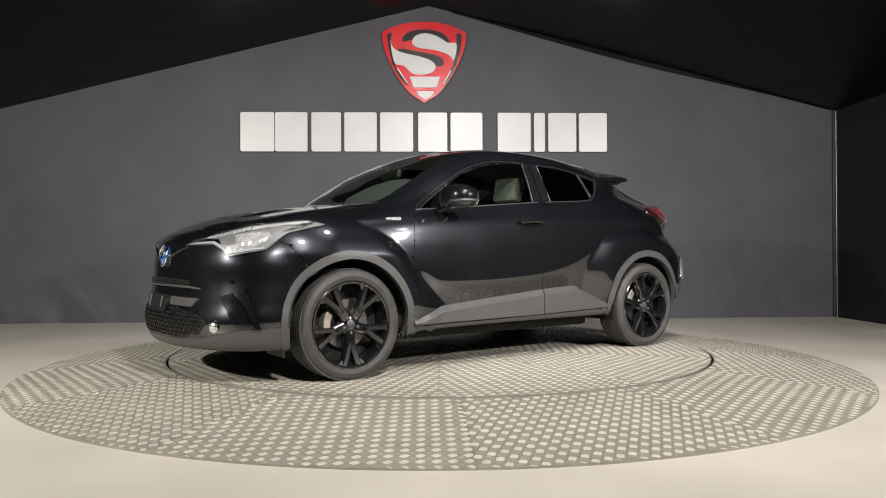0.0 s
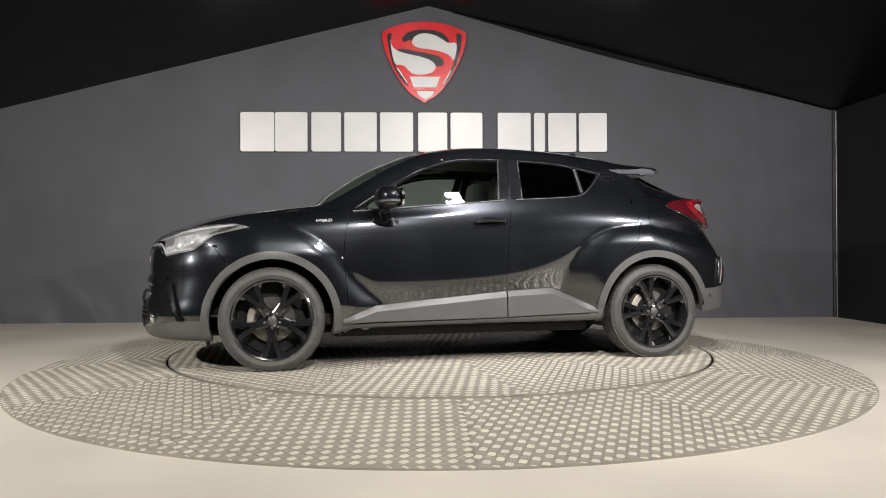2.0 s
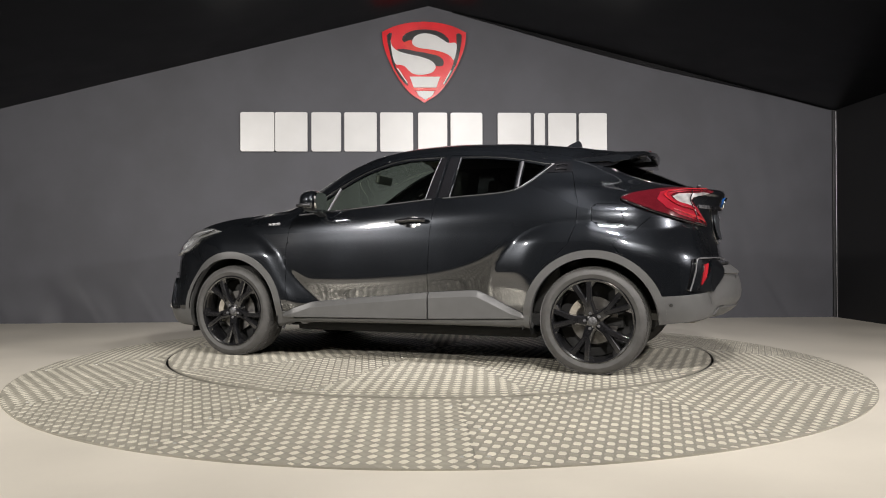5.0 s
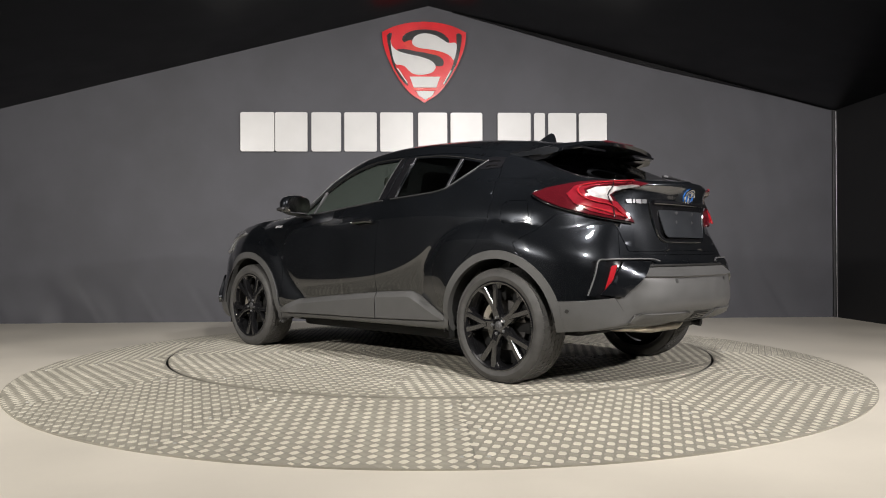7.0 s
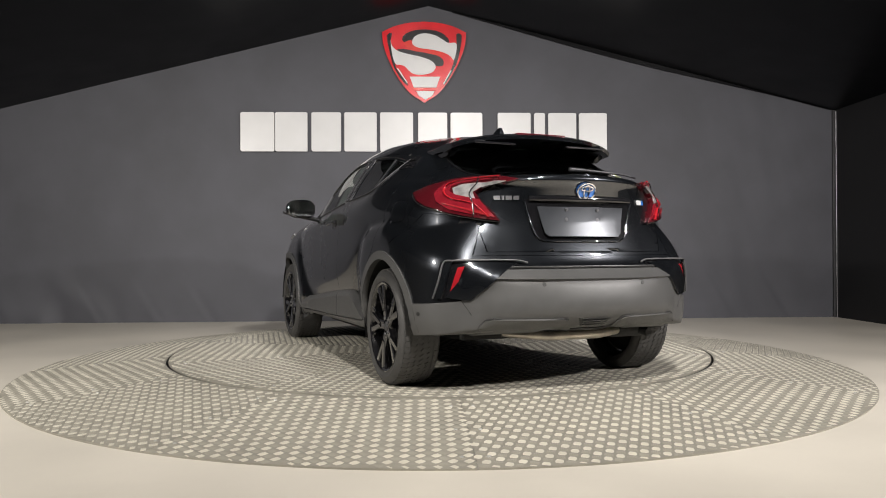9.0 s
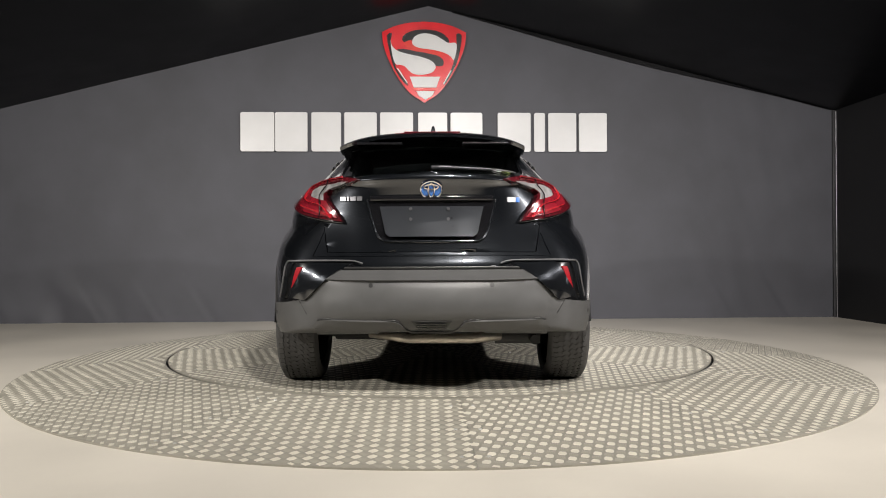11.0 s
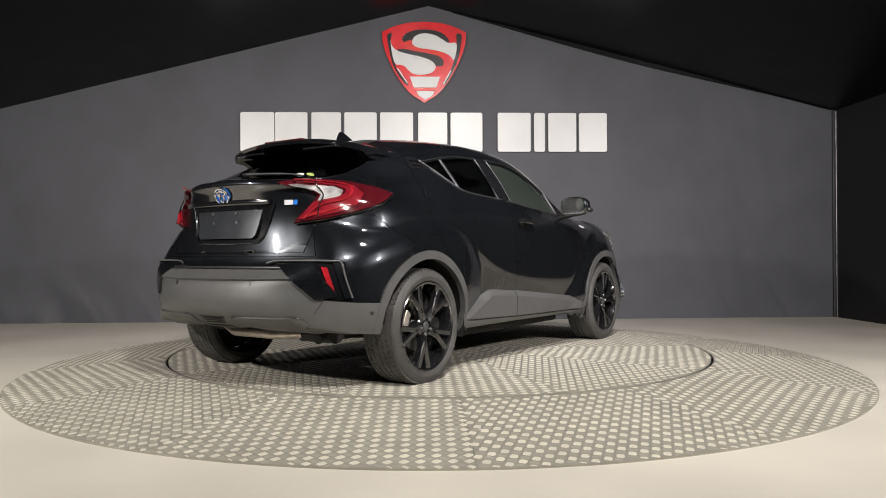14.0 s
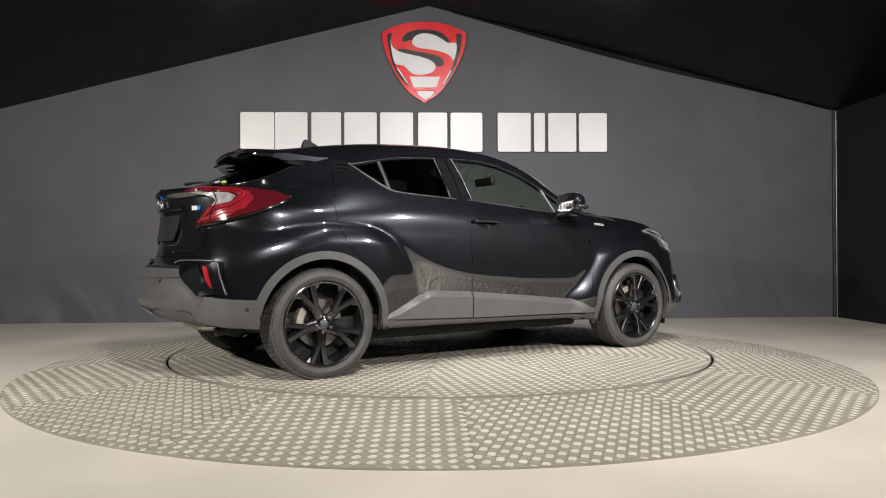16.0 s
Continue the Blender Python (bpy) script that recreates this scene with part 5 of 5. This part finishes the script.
patch("diffuser", [(-.64, .335), (-.575, .405), (-.54, .414), (-.19, .414), (-.165, .408), (-.105, .352), (.105, .352), (.165, .408), (.19, .414), (.54, .414), (.575, .405), (.64, .335), (.30, .350), (.14, .325),
                   (-.14, .325), (-.30, .350)], "rear", 1, M_CLAD, rear_bumper, "grey plastic diffuser moulding", off=0.018, thick=0.03, step=0.04)
strip("diffuser_groove", [(-.60, .365), (-.575, .407), (-.54, .418), (-.19, .418), (-.165, .412), (-.105, .357), (.105, .357), (.165, .412), (.19, .418), (.54, .418), (.575, .407), (.60, .365)],
      "rear", 1, 0.0045, M_TRIM, rear_bumper, "dark groove over the diffuser", off=0.012)
# dark strips painted in as shade where the bumper changes facet
for sgn in (-1, 1):
    strip("bumper_fold", [(sgn * .685, .505), (sgn * .645, .44), (sgn * .60, .36)], "rear", 1, 0.004, M_TRIM, rear_bumper, "dark strip for the shade along the corner fold", off=0.006)
tow = patch("tow_slot", [(-.10, .412), (.10, .412), (.07, .372), (-.07, .372)], "rear", 1, M_TRIM, rear_bumper, "black slot under the bumper", off=0.012, thick=0.012, step=0.04)
for v in (.382, .393, .403):
    strip("slot_bar", [(-.075, v), (.075, v)], "rear", 1, 0.003, M_GLOSSBLACK, tow, off=0.016)
strip("bumper_groove", [(u, .665) for u in np.linspace(-.47, .47, 15)], "rear", 1, 0.008, M_TRIM, rear_bumper, "black groove over the grey bumper", off=0.006)
for u in (-.30, .30):
    c = [(u + .011 * math.cos(a), .582 + .011 * math.sin(a)) for a in np.linspace(0, 2 * math.pi, 13)[:-1]]
    patch("parking_sensor", c, "rear", 1, M_TRIM, rear_bumper, "round parking sensor", off=0.010, thick=0.006, step=0.02)
for side in (-1, 1):
    for vw, u, v, par, mat in (("rear_corner", .66, .43, rear_bumper, M_TRIM), ("front_corner", .912, .592, front_bumper, M_GLOSSBLACK)):
        c = [(u + .011 * math.cos(a), v + .011 * math.sin(a)) for a in np.linspace(0, 2 * math.pi, 13)[:-1]]
        patch("parking_sensor", c, vw, side, mat, par, "round parking sensor", off=0.010, thick=0.006, step=0.02)

# spoiler: a thin wing that runs on from the roof
bm = bmesh.new()
rows = []
N = 24
for k in range(N + 1):
    y = -.535 + 1.07 * k / N
    e = abs(y) / .535
    tip = 1.635 - .05 * e ** 2 - .07 * e ** 6
    zt = 1.428 - .040 * e ** 2 - .022 * e ** 5
    x0 = 1.14
    zr = on_body(x0, y, "top", 1)[0].z if abs(y) < .5 else 1.36
    th = .050 - .02 * e ** 2
    sec = [(x0, zr + .004), (1.24, max(on_body(1.24, min(max(y, -.5), .5), "top", 1)[0].z, zt - .02) + .006), (1.42, zt + .010), (tip - .03, zt + .004), (tip, zt - .008), (tip - .012, zt - .026),
           (tip - .12, zt - .040), (1.38, zt - th), (1.28, zt - th), (x0, zr - .03)]
    rows.append([bm.verts.new((x, y, z)) for x, z in sec])
for a, b in zip(rows, rows[1:]):
    m = len(a)
    for i in range(m):
        bm.faces.new((a[i], b[i], b[(i + 1) % m], a[(i + 1) % m]))
bm.faces.new(rows[0])
bm.faces.new(rows[-1][::-1])
bmesh.ops.recalc_face_normals(bm, faces=bm.faces)
spoiler = part("roof_spoiler", bm, M_PAINT, car, "gloss black roof spoiler", smooth=True, angle=40)
for y0 in (-.30, .30):
    bm = bmesh.new()
    box(bm, 1.40, 1.60, y0 - .13, y0 + .13, 1.362, 1.376, .005)
    part("spoiler_vane", bm, M_GLOSSBLACK, spoiler, "black panel under the spoiler")
bm = bmesh.new()
box(bm, 1.55, 1.60, -.16, .16, 1.425, 1.436, .004)
part("brake_light", bm, M_DEEPRED, spoiler, "high brake light")
for side in (-1, 1):
    bm = bmesh.new()
    prism(bm, [(1.20, 1.37), (1.53, 1.365), (1.40, 1.31), (1.28, 1.30)], side * .475, side * .520, lambda u, v, h: (u, h, v))
    part("spoiler_fin", bm, M_GLOSSBLACK, spoiler, "black side fin under the spoiler")
    strip("glass_trim", smooth_line([(1.31, side * .495), (1.45, side * .505), (1.62, side * .505), (1.80, side * .475), (1.89, side * .41)], 5), "top", 1, 0.005, M_GLOSSBLACK, hatch, "black glass edging", off=0.001)

# aerial fin, rear wiper, stickers
bm = bmesh.new()
prism(bm, smooth_line([(.93, 1.47), (.97, 1.505), (1.05, 1.548), (1.085, 1.55), (1.10, 1.50), (1.10, 1.465)], 4), -.016, .016, lambda u, v, h: (u, h * (1.6 - (v - 1.47) * 14), v))
part("aerial", bm, M_PAINT, car, "black shark-fin aerial", smooth=True, angle=50)
bm = bmesh.new()
pts = []
for u in np.linspace(0.0, .44, 12):
    p, nn = on_body(1.895 - .04 * u, u, "top", 1)
    pts.append(p + nn * .022)
tube(bm, pts, [.016] * 3 + [.011] * 5 + [.007] * 4, 8, .7)
part("rear_wiper", bm, M_SATIN, hatch, "grey rear wiper arm", smooth=True)
for u, v, mat in ((.350, 1.80, M_WHITE), (.402, 1.775, material("green_sticker", (.35, .42, .12), .5))):
    c = [(v + .016 * math.sin(a), u + .026 * math.cos(a)) for a in np.linspace(0, 2 * math.pi, 17)[:-1]]
    patch("sticker", c, "top", 1, mat, hatch, "small oval sticker", off=0.002, thick=0.001, step=0.03)

# ---- cabin ----
def cushion(bm, x0, x1, y0, y1, z0, z1, lean=0.0, b=.04):
    m = pose((x0 + x1) / 2, (y0 + y1) / 2, z0, 0, lean, 0)
    hx, hy = (x1 - x0) / 2, (y1 - y0) / 2
    box(bm, -hx, hx, -hy, hy, 0, z1 - z0, b, m)


for y0 in (-.36, .36):
    seat = new("front_seat")
    seat.parent = car
    bm = bmesh.new()
    cushion(bm, -.35, .15, y0 - .25, y0 + .25, .42, .60)
    part("seat", bm, M_SEAT, seat, "dark leather seat cushion", smooth=True, angle=50)
    bm = bmesh.new()
    cushion(bm, .10, .24, y0 - .25, y0 + .25, .56, 1.12, 14)
    part("backrest", bm, M_SEAT, seat, "dark leather backrest", smooth=True, angle=50)
    bm = bmesh.new()
    cushion(bm, .27, .37, y0 - .13, y0 + .13, 1.13, 1.32, 10)
    for sgn in (-1, 1):
        bol = bmesh.new()
        cushion(bol, .085, .215, y0 + sgn * .245 - .035, y0 + sgn * .245 + .035, .60, 1.08, 14, .03)
        part("bolster", bol, M_CREAM, seat, "pale side bolster of the seat", smooth=True, angle=50)
    part("headrest", bm, M_SEAT, seat, "dark leather headrest", smooth=True, angle=50)
bm = bmesh.new()
cushion(bm, .62, 1.10, -.60, .60, .45, .62)
cushion(bm, 1.02, 1.16, -.60, .60, .58, 1.08, 18)
for y0 in (-.34, .34):
    cushion(bm, 1.20, 1.28, y0 - .12, y0 + .12, 1.08, 1.20, 10, .03)
part("rear_bench", bm, M_SEAT, car, "dark leather rear bench", smooth=True, angle=50)
bm = bmesh.new()
cushion(bm, -1.08, -.62, -.70, .70, .70, .965, 0, .05)
cushion(bm, -.70, -.55, -.30, .10, .60, .98, 0, .04)
dash = part("dashboard", bm, M_TRIM, car, "dark dashboard", smooth=True, angle=50)
bm = bmesh.new()
r0 = [Vector((0, .185 * math.cos(a), .185 * math.sin(a))) for a in np.linspace(0, 2 * math.pi, 29)]
m = pose(-.50, .36, .93, 0, -22, 0)
tube(bm, [m @ p for p in r0], .016, 8)
box(bm, -.03, .02, -.08, .08, -.06, .05, .02, m)
box(bm, -.012, .012, -.18, .18, -.018, .018, .006, m)
part("steering_wheel", bm, M_TRIM, dash, "black steering wheel", smooth=True, angle=50)
bm = bmesh.new()
box(bm, -.02, .02, -.12, .12, -.035, .035, .015, pose(-.50, 0, 1.33, 0, 12, 0))
tube(bm, [(-.52, 0, 1.34), (-.545, 0, 1.395)], .012)
part("inside_mirror", bm, M_TRIM, car, "black rear-view mirror")
bm = bmesh.new()
box(bm, -1.0, 1.5, -.80, .80, .28, .36, .02)
part("cabin_floor", bm, M_UNDER, car, "dark cabin floor")
for side in (-1, 1):
    bm = bmesh.new()
    box(bm, -.80, 1.1, side * .745 - .02, side * .745 + .02, .36, 1.015, .015)
    part("door_lining", bm, M_TRIM, car, "dark door lining")
bm = bmesh.new()
box(bm, 1.18, 1.78, -.56, .56, .62, 1.06, .02)
part("boot_lining", bm, M_UNDER, car, "dark boot lining")
bm = bmesh.new()
box(bm, -1.95, -1.05, -.52, .52, .36, .80, .04)
part("engine_block", bm, M_UNDER, car, "dark engine bay")

# ---- below: exhaust, beam, flaps ----
bm = bmesh.new()
tube(bm, [(1.76, .34, .300), (1.76, .58, .300)], .062, 16, .8)
tube(bm, [(1.74, .53, .30), (1.83, .54, .288), (1.87, .545, .282)], .026, 12)
part("silencer", bm, M_WELL, car, "black exhaust silencer", smooth=True, angle=50)
bm = bmesh.new()
tube(bm, [(1.74, -.34, .300), (1.86, -.12, .290), (1.86, .20, .290), (1.80, .36, .300)], [.022, .032, .034, .036], 10, .8)
part("exhaust_pipe", bm, M_EXHAUST, car, "pale exhaust pipe", smooth=True)
bm = bmesh.new()
tube(bm, [(1.32, -.66, .30), (1.40, -.3, .28), (1.40, .3, .28), (1.32, .66, .30)], .05, 10)
part("rear_axle", bm, M_UNDER, car, "black rear axle beam", smooth=True)
for x0 in (AXLE_F,):
    for side in (-1, 1):
        bm = bmesh.new()
        box(bm, x0 - .405, x0 - .395, side * .70 - .12, side * .70 + .12, .16, .34, .004)
        part("splash_flap", bm, M_TRIM, car, "black splash flap")


# ---- motion: car and disc turn together ----
START, RATE = 33.39, -11.425
CAR_X, CAR_Y = 0.034, -0.035


def motions():
    rows_disc, rows_car = [], []
    for t in range(0, 17):
        a = START + RATE * t
        rows_disc.append((float(t), pose(0, 0, 0, 0, 0, a)))
        rows_car.append((float(t), pose(0, 0, DISC_Z + 0.0015, 0, 0, a) @ pose(CAR_X, CAR_Y, 0)))
    walk(disc, rows_disc)
    walk(car, rows_car)


motions()
